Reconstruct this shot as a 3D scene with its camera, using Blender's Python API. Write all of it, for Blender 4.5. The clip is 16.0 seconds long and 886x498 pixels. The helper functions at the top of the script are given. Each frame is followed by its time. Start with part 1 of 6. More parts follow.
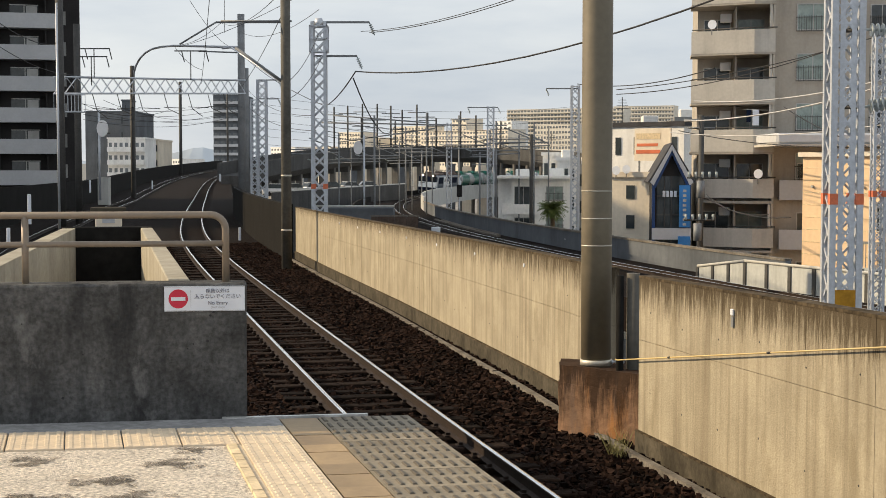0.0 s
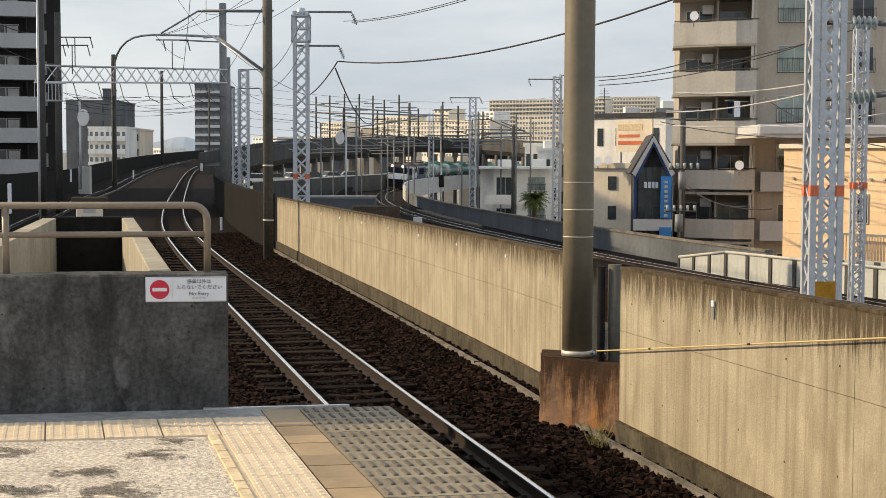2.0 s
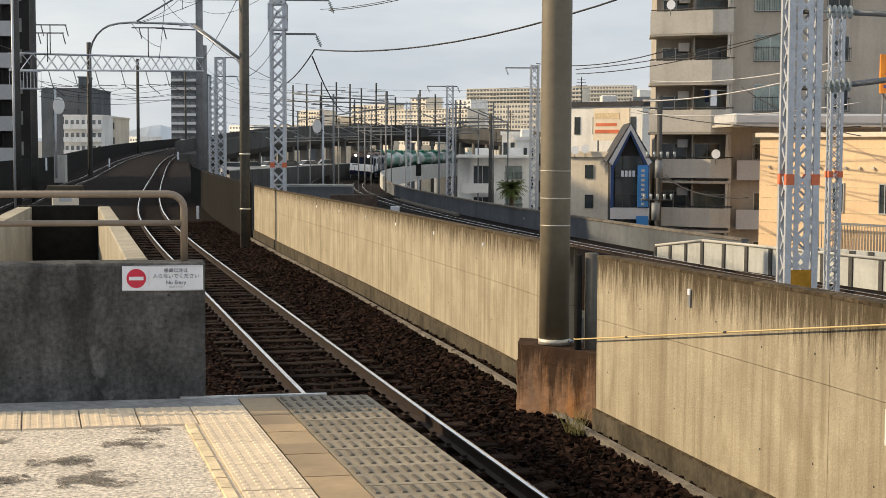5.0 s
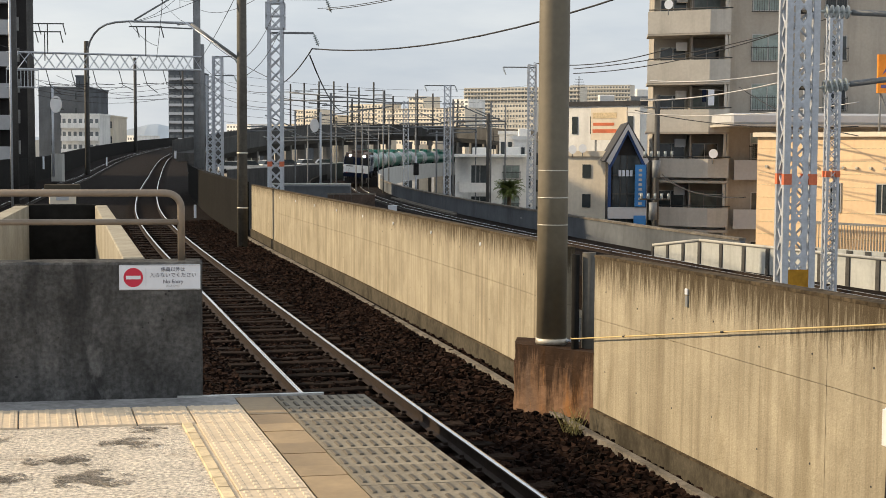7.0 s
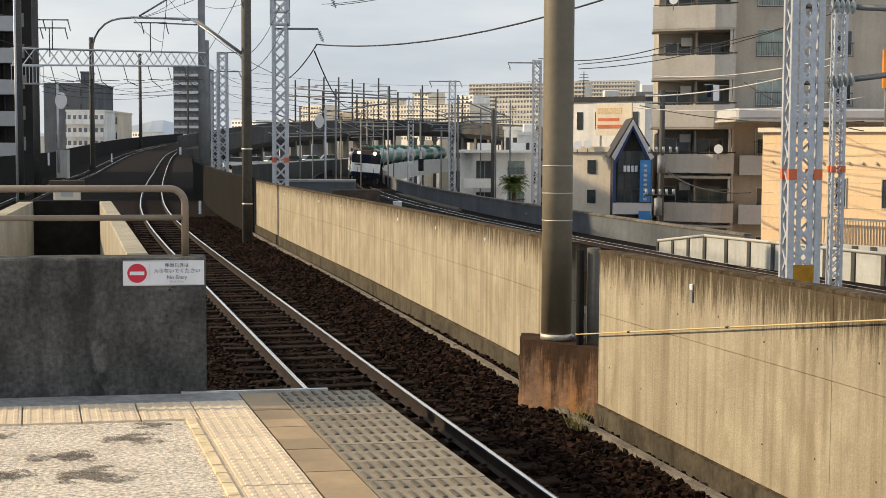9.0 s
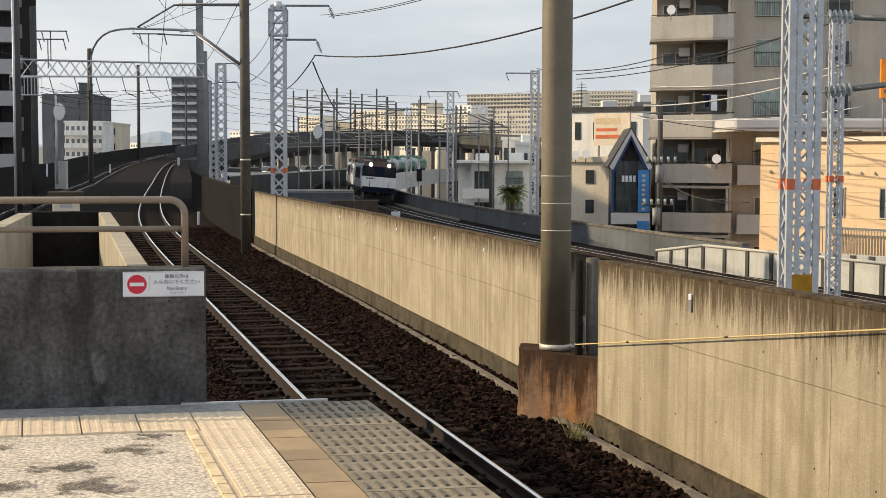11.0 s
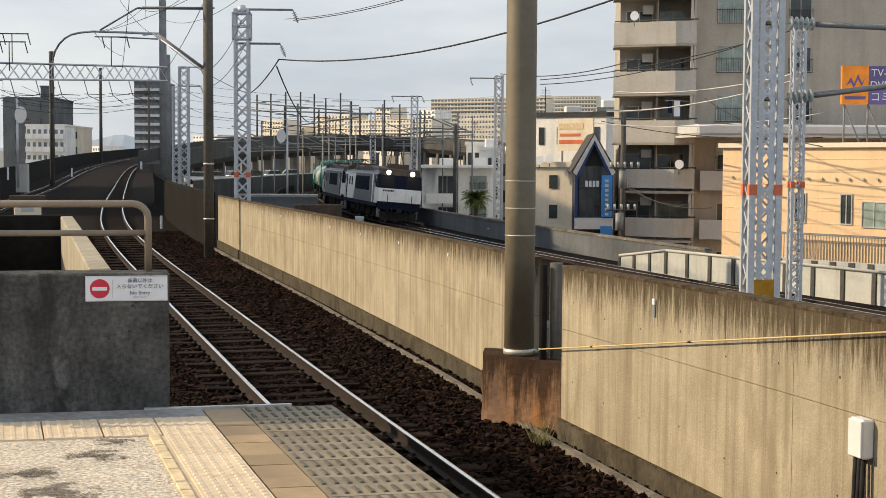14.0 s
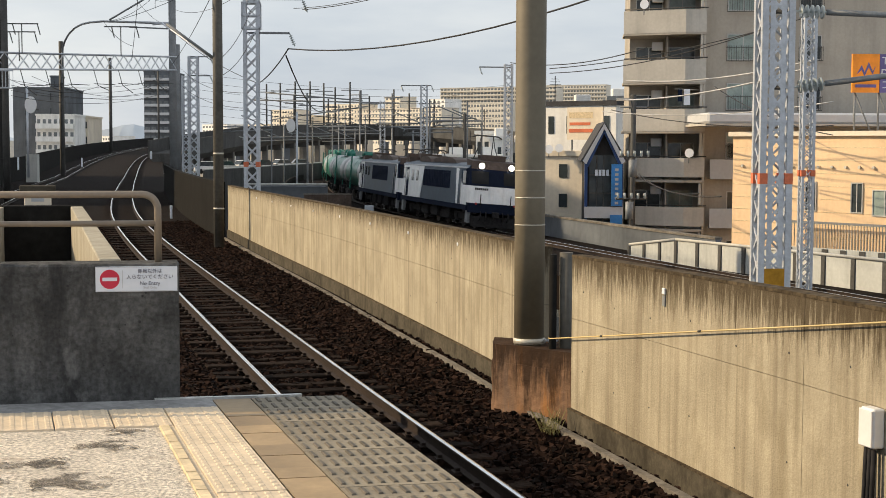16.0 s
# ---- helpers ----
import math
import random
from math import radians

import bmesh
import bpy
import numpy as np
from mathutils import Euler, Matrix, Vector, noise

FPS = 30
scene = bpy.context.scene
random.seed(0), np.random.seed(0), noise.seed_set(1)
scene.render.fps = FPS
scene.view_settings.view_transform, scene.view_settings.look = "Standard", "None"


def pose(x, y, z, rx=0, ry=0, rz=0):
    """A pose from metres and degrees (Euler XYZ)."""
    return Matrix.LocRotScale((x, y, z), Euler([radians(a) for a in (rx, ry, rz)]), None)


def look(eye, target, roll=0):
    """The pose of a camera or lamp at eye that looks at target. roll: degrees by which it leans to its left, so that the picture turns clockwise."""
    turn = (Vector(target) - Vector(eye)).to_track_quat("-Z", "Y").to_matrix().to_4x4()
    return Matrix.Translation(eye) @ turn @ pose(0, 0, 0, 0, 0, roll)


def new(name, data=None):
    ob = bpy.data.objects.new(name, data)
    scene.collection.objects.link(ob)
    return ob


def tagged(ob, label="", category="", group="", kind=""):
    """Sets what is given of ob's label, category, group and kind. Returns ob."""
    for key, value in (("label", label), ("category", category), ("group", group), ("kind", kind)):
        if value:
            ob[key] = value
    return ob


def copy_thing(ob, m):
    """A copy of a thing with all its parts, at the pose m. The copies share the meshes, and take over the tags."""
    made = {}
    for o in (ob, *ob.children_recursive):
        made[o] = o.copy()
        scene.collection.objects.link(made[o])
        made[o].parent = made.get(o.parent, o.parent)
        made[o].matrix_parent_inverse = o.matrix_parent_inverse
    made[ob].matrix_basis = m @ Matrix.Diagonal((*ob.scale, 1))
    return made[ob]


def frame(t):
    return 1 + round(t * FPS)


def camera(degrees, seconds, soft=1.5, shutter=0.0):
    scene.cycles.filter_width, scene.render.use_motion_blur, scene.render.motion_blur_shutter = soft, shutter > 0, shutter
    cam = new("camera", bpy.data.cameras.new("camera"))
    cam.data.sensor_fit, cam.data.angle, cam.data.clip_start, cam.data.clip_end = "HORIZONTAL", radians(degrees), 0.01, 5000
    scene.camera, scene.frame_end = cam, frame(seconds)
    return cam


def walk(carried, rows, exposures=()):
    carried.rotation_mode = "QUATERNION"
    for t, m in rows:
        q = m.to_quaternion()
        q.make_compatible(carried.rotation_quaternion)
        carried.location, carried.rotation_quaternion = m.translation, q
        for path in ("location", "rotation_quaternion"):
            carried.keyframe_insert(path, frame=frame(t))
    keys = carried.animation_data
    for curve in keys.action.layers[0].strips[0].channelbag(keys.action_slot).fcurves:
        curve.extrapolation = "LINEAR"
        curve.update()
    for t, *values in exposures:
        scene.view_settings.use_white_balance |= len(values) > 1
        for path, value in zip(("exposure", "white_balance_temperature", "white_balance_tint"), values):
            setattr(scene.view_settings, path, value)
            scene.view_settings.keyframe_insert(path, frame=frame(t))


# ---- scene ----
cam = camera(34.499, 16.0, soft=0.5)
# seconds, place, tilt, roll, turn
PATH = [
    (0.0, 0.000, -0.000, 1.420, 86.804, -0.000, -0.000),
    (0.5, 0.005, -0.003, 1.424, 86.539, 0.019, -0.072),
    (1.0, 0.006, -0.004, 1.426, 86.464, 0.069, -0.250),
    (1.5, 0.004, -0.015, 1.428, 86.464, 0.115, -0.488),
    (2.0, -0.000, -0.007, 1.426, 86.416, 0.191, -0.732),
    (2.5, -0.000, -0.014, 1.427, 86.318, 0.226, -0.958),
    (3.0, 0.002, -0.018, 1.424, 86.205, 0.147, -1.187),
    (3.5, 0.001, -0.017, 1.425, 86.114, 0.160, -1.436),
    (4.0, 0.001, -0.016, 1.427, 86.064, 0.137, -1.625),
    (6.5, -0.002, -0.013, 1.427, 85.865, 0.336, -1.640),
    (7.0, 0.000, -0.010, 1.427, 85.935, 0.302, -1.754),
    (7.5, 0.003, -0.006, 1.424, 85.940, 0.246, -1.820),
    (8.0, 0.002, -0.008, 1.424, 85.838, 0.240, -1.789),
    (8.5, 0.002, 0.002, 1.422, 85.741, 0.218, -1.688),
    (9.0, 0.006, 0.003, 1.424, 85.765, 0.225, -1.552),
    (11.5, -0.002, -0.008, 1.427, 86.387, 0.033, -1.698),
    (12.0, -0.002, -0.006, 1.428, 86.634, -0.006, -2.047),
    (12.5, -0.004, 0.006, 1.427, 86.838, 0.073, -2.423),
    (13.0, -0.007, -0.026, 1.435, 86.934, 0.172, -2.741),
    (13.5, -0.008, -0.016, 1.429, 86.764, 0.280, -2.992),
    (14.0, -0.007, -0.005, 1.426, 86.371, 0.303, -3.077),
    (14.5, -0.011, -0.007, 1.426, 85.903, 0.239, -2.971),
    (15.0, -0.010, 0.006, 1.424, 85.643, 0.200, -2.782),
    (15.5, -0.012, 0.005, 1.426, 85.687, 0.151, -2.629),
    (16.0, -0.006, 0.001, 1.431, 85.933, 0.194, -2.687),
]
walk(cam, [(t, pose(x, y, z, tilt, 0, turn) @ pose(0, 0, 0, 0, 0, roll)) for t, x, y, z, tilt, roll, turn in PATH])

# ---- light: low warm evening sun from beyond the barrier, thin cloud ----
SUN_DIR = Vector((-0.86, 0.16, 0.45)).normalized()
sun = new("sun", bpy.data.lights.new("sun", "SUN"))
sun.data.energy, sun.data.angle, sun.data.color = 5.0, radians(0.6), (1.0, 0.78, 0.50)
sun.matrix_world = look((0, 0, 60), Vector((0, 0, 60)) - SUN_DIR)
world = bpy.data.worlds.new("sky")
scene.world = world
world.use_nodes = True
wn, wl = world.node_tree.nodes, world.node_tree.links
sky = wn.new("ShaderNodeTexSky")
sky.sky_type, sky.sun_disc = "NISHITA", False
sky.sun_elevation = math.asin(SUN_DIR.z)
sky.sun_rotation = math.atan2(SUN_DIR.x, SUN_DIR.y)
sky.air_density, sky.dust_density, sky.ozone_density = 1.0, 2.0, 1.0
# soft grey cloud sheet mixed over the clear sky
tc = wn.new("ShaderNodeTexCoord")
mp = wn.new("ShaderNodeMapping")
mp.inputs["Scale"].default_value = (1.0, 1.0, 4.5)
cn = wn.new("ShaderNodeTexNoise")
cn.inputs["Scale"].default_value, cn.inputs["Detail"].default_value, cn.inputs["Roughness"].default_value = 2.6, 6.0, 0.55
cr = wn.new("ShaderNodeValToRGB")
cr.color_ramp.elements[0].position, cr.color_ramp.elements[0].color = 0.34, (4.8, 5.3, 5.95, 1)
cr.color_ramp.elements[1].position, cr.color_ramp.elements[1].color = 0.66, (7.5, 7.65, 7.6, 1)
cm = wn.new("ShaderNodeMix")
cm.data_type = "RGBA"
cm.inputs[0].default_value = 0.85
wl.new(tc.outputs["Generated"], mp.inputs["Vector"])
wl.new(mp.outputs["Vector"], cn.inputs["Vector"])
wl.new(cn.outputs["Fac"], cr.inputs["Fac"])
wl.new(sky.outputs["Color"], cm.inputs[6])
wl.new(cr.outputs["Color"], cm.inputs[7])
wl.new(cm.outputs[2], wn["Background"].inputs["Color"])
wn["Background"].inputs["Strength"].default_value = 0.125
scene.view_settings.exposure = 0.0

# ---- materials ----
def material(name, base, rough=0.8, metal=0.0, grain=20.0, amount=0.25, blotch=0.6, blotch_amount=0.25, bump=0.15, streak=0.0,
             streak_scale=(6, 6, 0.35), streak_color=None, random_piece=0.0, bump_scale=None, streak_range=(0.48, 0.68), emit=None, island=False, dirt=None, dirt_level=0.55, dirt_scale=(0.7, 0.7, 0.7), drip=None):
    """Base colour with grain, blotches, vertical run marks and relief, all in metres."""
    m = bpy.data.materials.new(name)
    m.use_nodes = True
    n, l = m.node_tree.nodes, m.node_tree.links
    b = n["Principled BSDF"]
    b.inputs["Roughness"].default_value, b.inputs["Metallic"].default_value = rough, metal
    b.inputs["Specular IOR Level"].default_value = 0.5 if rough < 0.6 else 0.08 if rough >= 0.85 else 0.22
    co = n.new("ShaderNodeTexCoord")

    def noise_at(scale, detail=5.0, vec=None, rough_=0.6):
        t = n.new("ShaderNodeTexNoise")
        t.inputs["Scale"].default_value, t.inputs["Detail"].default_value, t.inputs["Roughness"].default_value = scale, detail, rough_
        l.new(vec or co.outputs["Object"], t.inputs["Vector"])
        return t.outputs["Fac"]

    def spread(fac, lo, hi, a, c):
        r = n.new("ShaderNodeMapRange")
        r.inputs[1].default_value, r.inputs[2].default_value, r.inputs[3].default_value, r.inputs[4].default_value = lo, hi, a, c
        l.new(fac, r.inputs[0])
        return r.outputs[0]

    def times(x, y):
        k = n.new("ShaderNodeMath")
        k.operation = "MULTIPLY"
        l.new(x, k.inputs[0])
        l.new(y, k.inputs[1])
        return k.outputs[0]

    g = noise_at(grain)
    v = times(spread(g, 0.3, 0.7, 1 - amount, 1 + amount), spread(noise_at(blotch, 4.0), 0.3, 0.7, 1 - blotch_amount, 1 + blotch_amount))
    if random_piece:
        if island:
            o = n.new("ShaderNodeNewGeometry").outputs["Random Per Island"]
        else:
            o = n.new("ShaderNodeObjectInfo").outputs["Random"]
        v = times(v, spread(o, 0, 1, 1 - random_piece, 1 + random_piece))
    mul = n.new("ShaderNodeMix")
    mul.data_type, mul.blend_type = "RGBA", "MULTIPLY"
    mul.inputs[0].default_value = 1.0
    mul.inputs[6].default_value = (*base, 1)
    grey = n.new("ShaderNodeCombineColor")
    for i in range(3):
        l.new(v, grey.inputs[i])
    l.new(grey.outputs[0], mul.inputs[7])
    color = mul.outputs[2]
    for amount_, vec_scale, col, lo, hi in ((streak, streak_scale, streak_color, *streak_range), (0.8 if dirt else 0, dirt_scale, dirt, dirt_level, dirt_level + 0.12)):
        if not amount_:
            continue
        mpn = n.new("ShaderNodeMapping")
        mpn.inputs["Scale"].default_value = vec_scale
        l.new(co.outputs["Object"], mpn.inputs["Vector"])
        fac = spread(noise_at(1.0, 6.0, mpn.outputs["Vector"], 0.65), lo, hi, 0, amount_)
        mx = n.new("ShaderNodeMix")
        mx.data_type = "RGBA"
        l.new(fac, mx.inputs[0])
        l.new(color, mx.inputs[6])
        c = col or tuple(k * 0.35 for k in base)
        mx.inputs[7].default_value = (*c, 1)
        color = mx.outputs[2]
    if drip:
        # dark algae runs hanging from the top edge, of uneven length
        top, reach, tint, fine = drip
        sep = n.new("ShaderNodeSeparateXYZ")
        l.new(co.outputs["Object"], sep.inputs[0])
        mpn = n.new("ShaderNodeMapping")
        mpn.inputs["Scale"].default_value = (fine, fine, fine / 12)
        l.new(co.outputs["Object"], mpn.inputs["Vector"])
        down = spread(sep.outputs[2], top - reach, top, 0.0, 0.50)
        add = n.new("ShaderNodeMath")
        l.new(down, add.inputs[0])
        l.new(noise_at(1.0, 9.0, mpn.outputs["Vector"], 0.82), add.inputs[1])
        mx = n.new("ShaderNodeMix")
        mx.data_type = "RGBA"
        l.new(spread(add.outputs[0], 0.72, 0.90, 0.0, 0.86), mx.inputs[0])
        l.new(color, mx.inputs[6])
        mx.inputs[7].default_value = (*tint, 1)
        color = mx.outputs[2]
    l.new(color, b.inputs["Base Color"])
    if bump:
        bp = n.new("ShaderNodeBump")
        bp.inputs["Strength"].default_value, bp.inputs["Distance"].default_value = bump, 0.02
        l.new(noise_at(bump_scale, 6.0) if bump_scale else g, bp.inputs["Height"])
        l.new(bp.outputs["Normal"], b.inputs["Normal"])
    if emit:
        b.inputs["Emission Color"].default_value, b.inputs["Emission Strength"].default_value = (*emit[:3], 1), emit[3]
    return m


M = {
    "asphalt": material("worn_platform_asphalt", (0.65, 0.585, 0.50), 0.95, grain=48, amount=0.55, blotch=2.6, blotch_amount=0.12, bump=1.0, bump_scale=70, dirt=(0.42, 0.33, 0.25), dirt_level=0.60, dirt_scale=(2.2, 3.0, 1.0)),
    "tactile": material("cream_tactile_tile", (0.62, 0.512, 0.378), 0.75, grain=40, amount=0.10, random_piece=0.06, blotch=5, blotch_amount=0.10, dirt=(0.42, 0.34, 0.25), dirt_level=0.62, dirt_scale=(3, 3, 1)),
    "ochre": material("ochre_plate_paint", (0.42, 0.215, 0.02), 0.6, grain=20, amount=0.1, blotch=4),
    "edging": material("cream_edging", (0.66, 0.535, 0.35), 0.7, grain=30, amount=0.15, random_piece=0.08, blotch=6),
    "brown_plate": material("brown_painted_plate", (0.28, 0.195, 0.100), 0.55, grain=25, amount=0.08, random_piece=0.30, blotch=2.5, blotch_amount=0.22, bump=0.04),
    "tread": material("grey_ribbed_tread_plate", (0.245, 0.210, 0.155), 0.65, grain=60, amount=0.18, blotch=3, random_piece=0.10),
    # ribs darker than the plate: their shaded sides are put into the colour
    "rib": material("shade_dark_rib", (0.110, 0.096, 0.076), 0.65, grain=60, amount=0.25, blotch=4),
    "metal_edge": material("steel_edge", (0.55, 0.55, 0.54), 0.4, 0.6, grain=30, amount=0.15, blotch=5),
    "dark_concrete": material("weathered_dark_concrete", (0.090, 0.090, 0.089), 0.9, grain=34, amount=0.40, blotch=3.0, blotch_amount=0.5, bump=0.8, bump_scale=30, streak=0.8, streak_scale=(4, 4, 0.8), streak_color=(0.026, 0.026, 0.027), dirt=(0.20, 0.20, 0.195), dirt_level=0.585, dirt_scale=(4.5, 4.5, 3.0)),
    "kerb": material("grey_kerb_concrete", (0.30, 0.30, 0.30), 0.9, grain=18, amount=0.25, blotch=3, bump=0.3),
    "wall_concrete": material("rain_streaked_concrete", (0.378, 0.336, 0.254), 0.92, grain=34, amount=0.10, blotch=1.6, blotch_amount=0.16, bump=0.4, bump_scale=45, streak=0.78, streak_scale=(8, 8, 0.24), streak_color=(0.185, 0.155, 0.110), streak_range=(0.45, 0.72), dirt=(0.255, 0.22, 0.155), dirt_level=0.55, dirt_scale=(2.4, 2.4, 0.7), drip=(0.36, 0.85, (0.042, 0.028, 0.015), 19.0)),
    "wall_top": material("mossy_wall_cap", (0.075, 0.058, 0.038), 0.95, grain=15, amount=0.6, blotch=3, blotch_amount=0.4, bump=0.4),
    # on the stairwell back wall this near-black stands for shade
    "black_concrete": material("near_black_concrete", (0.015, 0.0145, 0.0138), 0.95, grain=10, amount=0.25, blotch=0.8, streak=0.6, streak_scale=(2.5, 2.5, 0.2), streak_color=(0.014, 0.013, 0.012), bump=0.2),
    "plinth": material("dark_plinth_concrete", (0.082, 0.072, 0.055), 0.9, grain=16, amount=0.22, blotch=1.6, blotch_amount=0.3, bump=0.3, streak=0.8, streak_scale=(3, 3, 1.5), streak_color=(0.030, 0.026, 0.020)),
    "rust_block": material("rust_stained_concrete", (0.25, 0.150, 0.094), 0.9, grain=18, amount=0.18, blotch=3.0, blotch_amount=0.3, bump=0.5, streak=0.55, streak_scale=(6, 6, 0.4), streak_color=(0.13, 0.10, 0.085), streak_range=(0.45, 0.62), dirt=(0.42, 0.195, 0.068), dirt_level=0.51, dirt_scale=(3.2, 3.2, 0.7), drip=(-0.88, 1.15, (0.020, 0.013, 0.010), 5.0)),
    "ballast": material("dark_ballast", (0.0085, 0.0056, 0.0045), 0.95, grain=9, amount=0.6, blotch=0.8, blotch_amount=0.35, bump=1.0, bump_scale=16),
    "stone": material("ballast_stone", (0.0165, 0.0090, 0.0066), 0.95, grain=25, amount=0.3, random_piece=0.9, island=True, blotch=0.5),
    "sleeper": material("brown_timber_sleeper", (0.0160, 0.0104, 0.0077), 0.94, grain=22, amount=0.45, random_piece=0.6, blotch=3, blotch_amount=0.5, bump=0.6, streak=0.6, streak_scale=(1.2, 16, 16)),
    "rail_side": material("rusty_rail_web", (0.028, 0.019, 0.015), 0.7, 0.1, grain=20, amount=0.3, blotch=2),
    "rail_top": material("polished_rail_head", (0.92, 0.91, 0.90), 0.20, 1.0, grain=12, amount=0.06, blotch=0.8, blotch_amount=0.08, bump=0.02),
    "pole": material("bronze_painted_steel_pole", (0.165, 0.140, 0.098), 0.55, 0.0, grain=12, amount=0.08, blotch=2.0, blotch_amount=0.16, bump=0.03),
    "band": material("light_steel_band", (0.55, 0.52, 0.45), 0.5, 0.3, grain=30, amount=0.1),
    "galv": material("galvanised_steel", (0.50, 0.53, 0.58), 0.5, 0.35, grain=14, amount=0.12, blotch=1.5, blotch_amount=0.12, bump=0.03),
    "red_paint": material("faded_red_paint", (0.58, 0.16, 0.08), 0.6, grain=20, amount=0.1),
    "dark_steel": material("dark_weathered_steel", (0.075, 0.074, 0.072), 0.7, 0.2, grain=15, amount=0.2, blotch=1),
    "grey_steel": material("grey_painted_steel", (0.20, 0.21, 0.22), 0.6, 0.2, grain=15, amount=0.15, blotch=1),
    "rail_pipe": material("brown_painted_pipe", (0.235, 0.19, 0.145), 0.45, 0.1, grain=30, amount=0.08, blotch=4, blotch_amount=0.12, bump=0.03),
    "cable_yellow": material("yellow_cable_cover", (0.62, 0.47, 0.21), 0.5, grain=30, amount=0.06),
    "wire": material("black_wire", (0.035, 0.035, 0.038), 0.6, grain=30, amount=0.1),
    "wire_light": material("bright_wire", (0.45, 0.45, 0.46), 0.5, 0.4, grain=30, amount=0.1),
    "insulator": material("grey_porcelain", (0.38, 0.42, 0.42), 0.3, grain=20, amount=0.1),
    "sign_white": material("sign_white", (0.70, 0.735, 0.80), 0.4, grain=20, amount=0.03, blotch=3, blotch_amount=0.04, bump=0.02),
    "sign_red": material("sign_red", (0.56, 0.014, 0.05), 0.4, grain=20, amount=0.04),
    "sign_ink": material("sign_ink", (0.12, 0.12, 0.16), 0.6, grain=20, amount=0.05),
    "sign_grey": material("sign_grey_line", (0.45, 0.46, 0.48), 0.6, grain=20, amount=0.05),
    "white_box": material("white_plastic_box", (0.72, 0.72, 0.73), 0.45, grain=20, amount=0.03, blotch=2, blotch_amount=0.05, bump=0.02),
    "taupe": material("taupe_rendered_wall", (0.40, 0.368, 0.322), 0.9, grain=6, amount=0.06, blotch=0.35, blotch_amount=0.10, bump=0.15, streak=0.25, streak_scale=(1.2, 1.2, 0.12)),
    "taupe_light": material("taupe_balcony_face", (0.50, 0.475, 0.43), 0.85, grain=6, amount=0.06, blotch=0.4, blotch_amount=0.10, bump=0.1, streak=0.25, streak_scale=(1.4, 1.4, 0.15)),
    "glass": material("dark_window_glass", (0.045, 0.055, 0.06), 0.08, grain=2, amount=0.2, blotch=0.5, bump=0.0),
    "curtain_glass": material("curtained_window_glass", (0.26, 0.32, 0.30), 0.15, grain=3, amount=0.15, blotch=1.2, blotch_amount=0.25, bump=0.0),
    "alu": material("aluminium_frame", (0.42, 0.42, 0.41), 0.45, 0.4, grain=20, amount=0.06),
    "orange_wall": material("apricot_siding", (0.76, 0.555, 0.355), 0.85, grain=5, amount=0.05, blotch=0.3, blotch_amount=0.07, streak=0.15, streak_scale=(1.0, 1.0, 0.1)),
    "cream_wall": material("cream_wall", (0.74, 0.66, 0.54), 0.85, grain=4, amount=0.06, blotch=0.3, blotch_amount=0.10, streak=0.2, streak_scale=(0.8, 0.8, 0.08)),
    "white_wall": material("white_rendered_wall", (0.86, 0.85, 0.82), 0.85, grain=4, amount=0.06, blotch=0.3, blotch_amount=0.10, streak=0.25, streak_scale=(0.9, 0.9, 0.1)),
    "balcony_white": material("pale_balcony_panel", (0.52, 0.53, 0.55), 0.7, grain=5, amount=0.05, blotch=0.4, blotch_amount=0.06),
    "tower_dark": material("dark_tiled_facade", (0.030, 0.028, 0.028), 0.7, grain=6, amount=0.15, blotch=0.4),
    "grey_wall": material("grey_rendered_wall", (0.30, 0.30, 0.29), 0.9, grain=5, amount=0.08, blotch=0.4, streak=0.25, streak_scale=(1, 1, 0.1)),
    "viaduct": material("viaduct_concrete", (0.085, 0.085, 0.085), 0.9, grain=4, amount=0.12, blotch=0.25, blotch_amount=0.2, streak=0.4, streak_scale=(0.8, 0.8, 0.1)),
    # pier grey is darkened for the shade beneath the viaduct deck
    "pier": material("shaded_pier_concrete", (0.17, 0.165, 0.155), 0.9, grain=4, amount=0.10, blotch=0.25, blotch_amount=0.15, streak=0.3, streak_scale=(0.8, 0.8, 0.1)),
    "panel": material("pale_parapet_panel", (0.47, 0.47, 0.45), 0.75, grain=8, amount=0.05, blotch=0.6, blotch_amount=0.08, streak=0.3, streak_scale=(2, 2, 0.3)),
    "roof_dark": material("dark_roofing", (0.055, 0.055, 0.06), 0.8, grain=8, amount=0.2, blotch=0.6),
    "blue": material("deep_blue_cladding", (0.010, 0.045, 0.16), 0.5, grain=8, amount=0.08, blotch=0.8),
    "blue_sign": material("bright_blue_sign", (0.03, 0.19, 0.50), 0.45, grain=8, amount=0.06, blotch=0.8),
    "orange_sign": material("orange_billboard", (0.85, 0.28, 0.02), 0.5, grain=8, amount=0.04, blotch=0.8),
    "purple_sign": material("violet_billboard", (0.12, 0.10, 0.28), 0.5, grain=8, amount=0.04, blotch=0.8),
    # distance haze is mixed into the hill colour
    "hill": material("haze_tinted_hill", (0.62, 0.68, 0.74), 1.0, grain=0.01, amount=0.08, blotch=0.003, bump=0),
    "ground": material("town_ground", (0.24, 0.235, 0.225), 0.95, grain=1.5, amount=0.2, blotch=0.05, blotch_amount=0.3, bump=0.2),
    "leaf": material("palm_leaf", (0.12, 0.155, 0.045), 0.6, grain=10, amount=0.3, random_piece=0.4, island=True),
    "bark": material("palm_bark", (0.13, 0.10, 0.07), 0.95, grain=12, amount=0.3),
    "weed": material("dry_weed", (0.27, 0.25, 0.11), 0.8, grain=12, amount=0.3, random_piece=0.4, island=True),
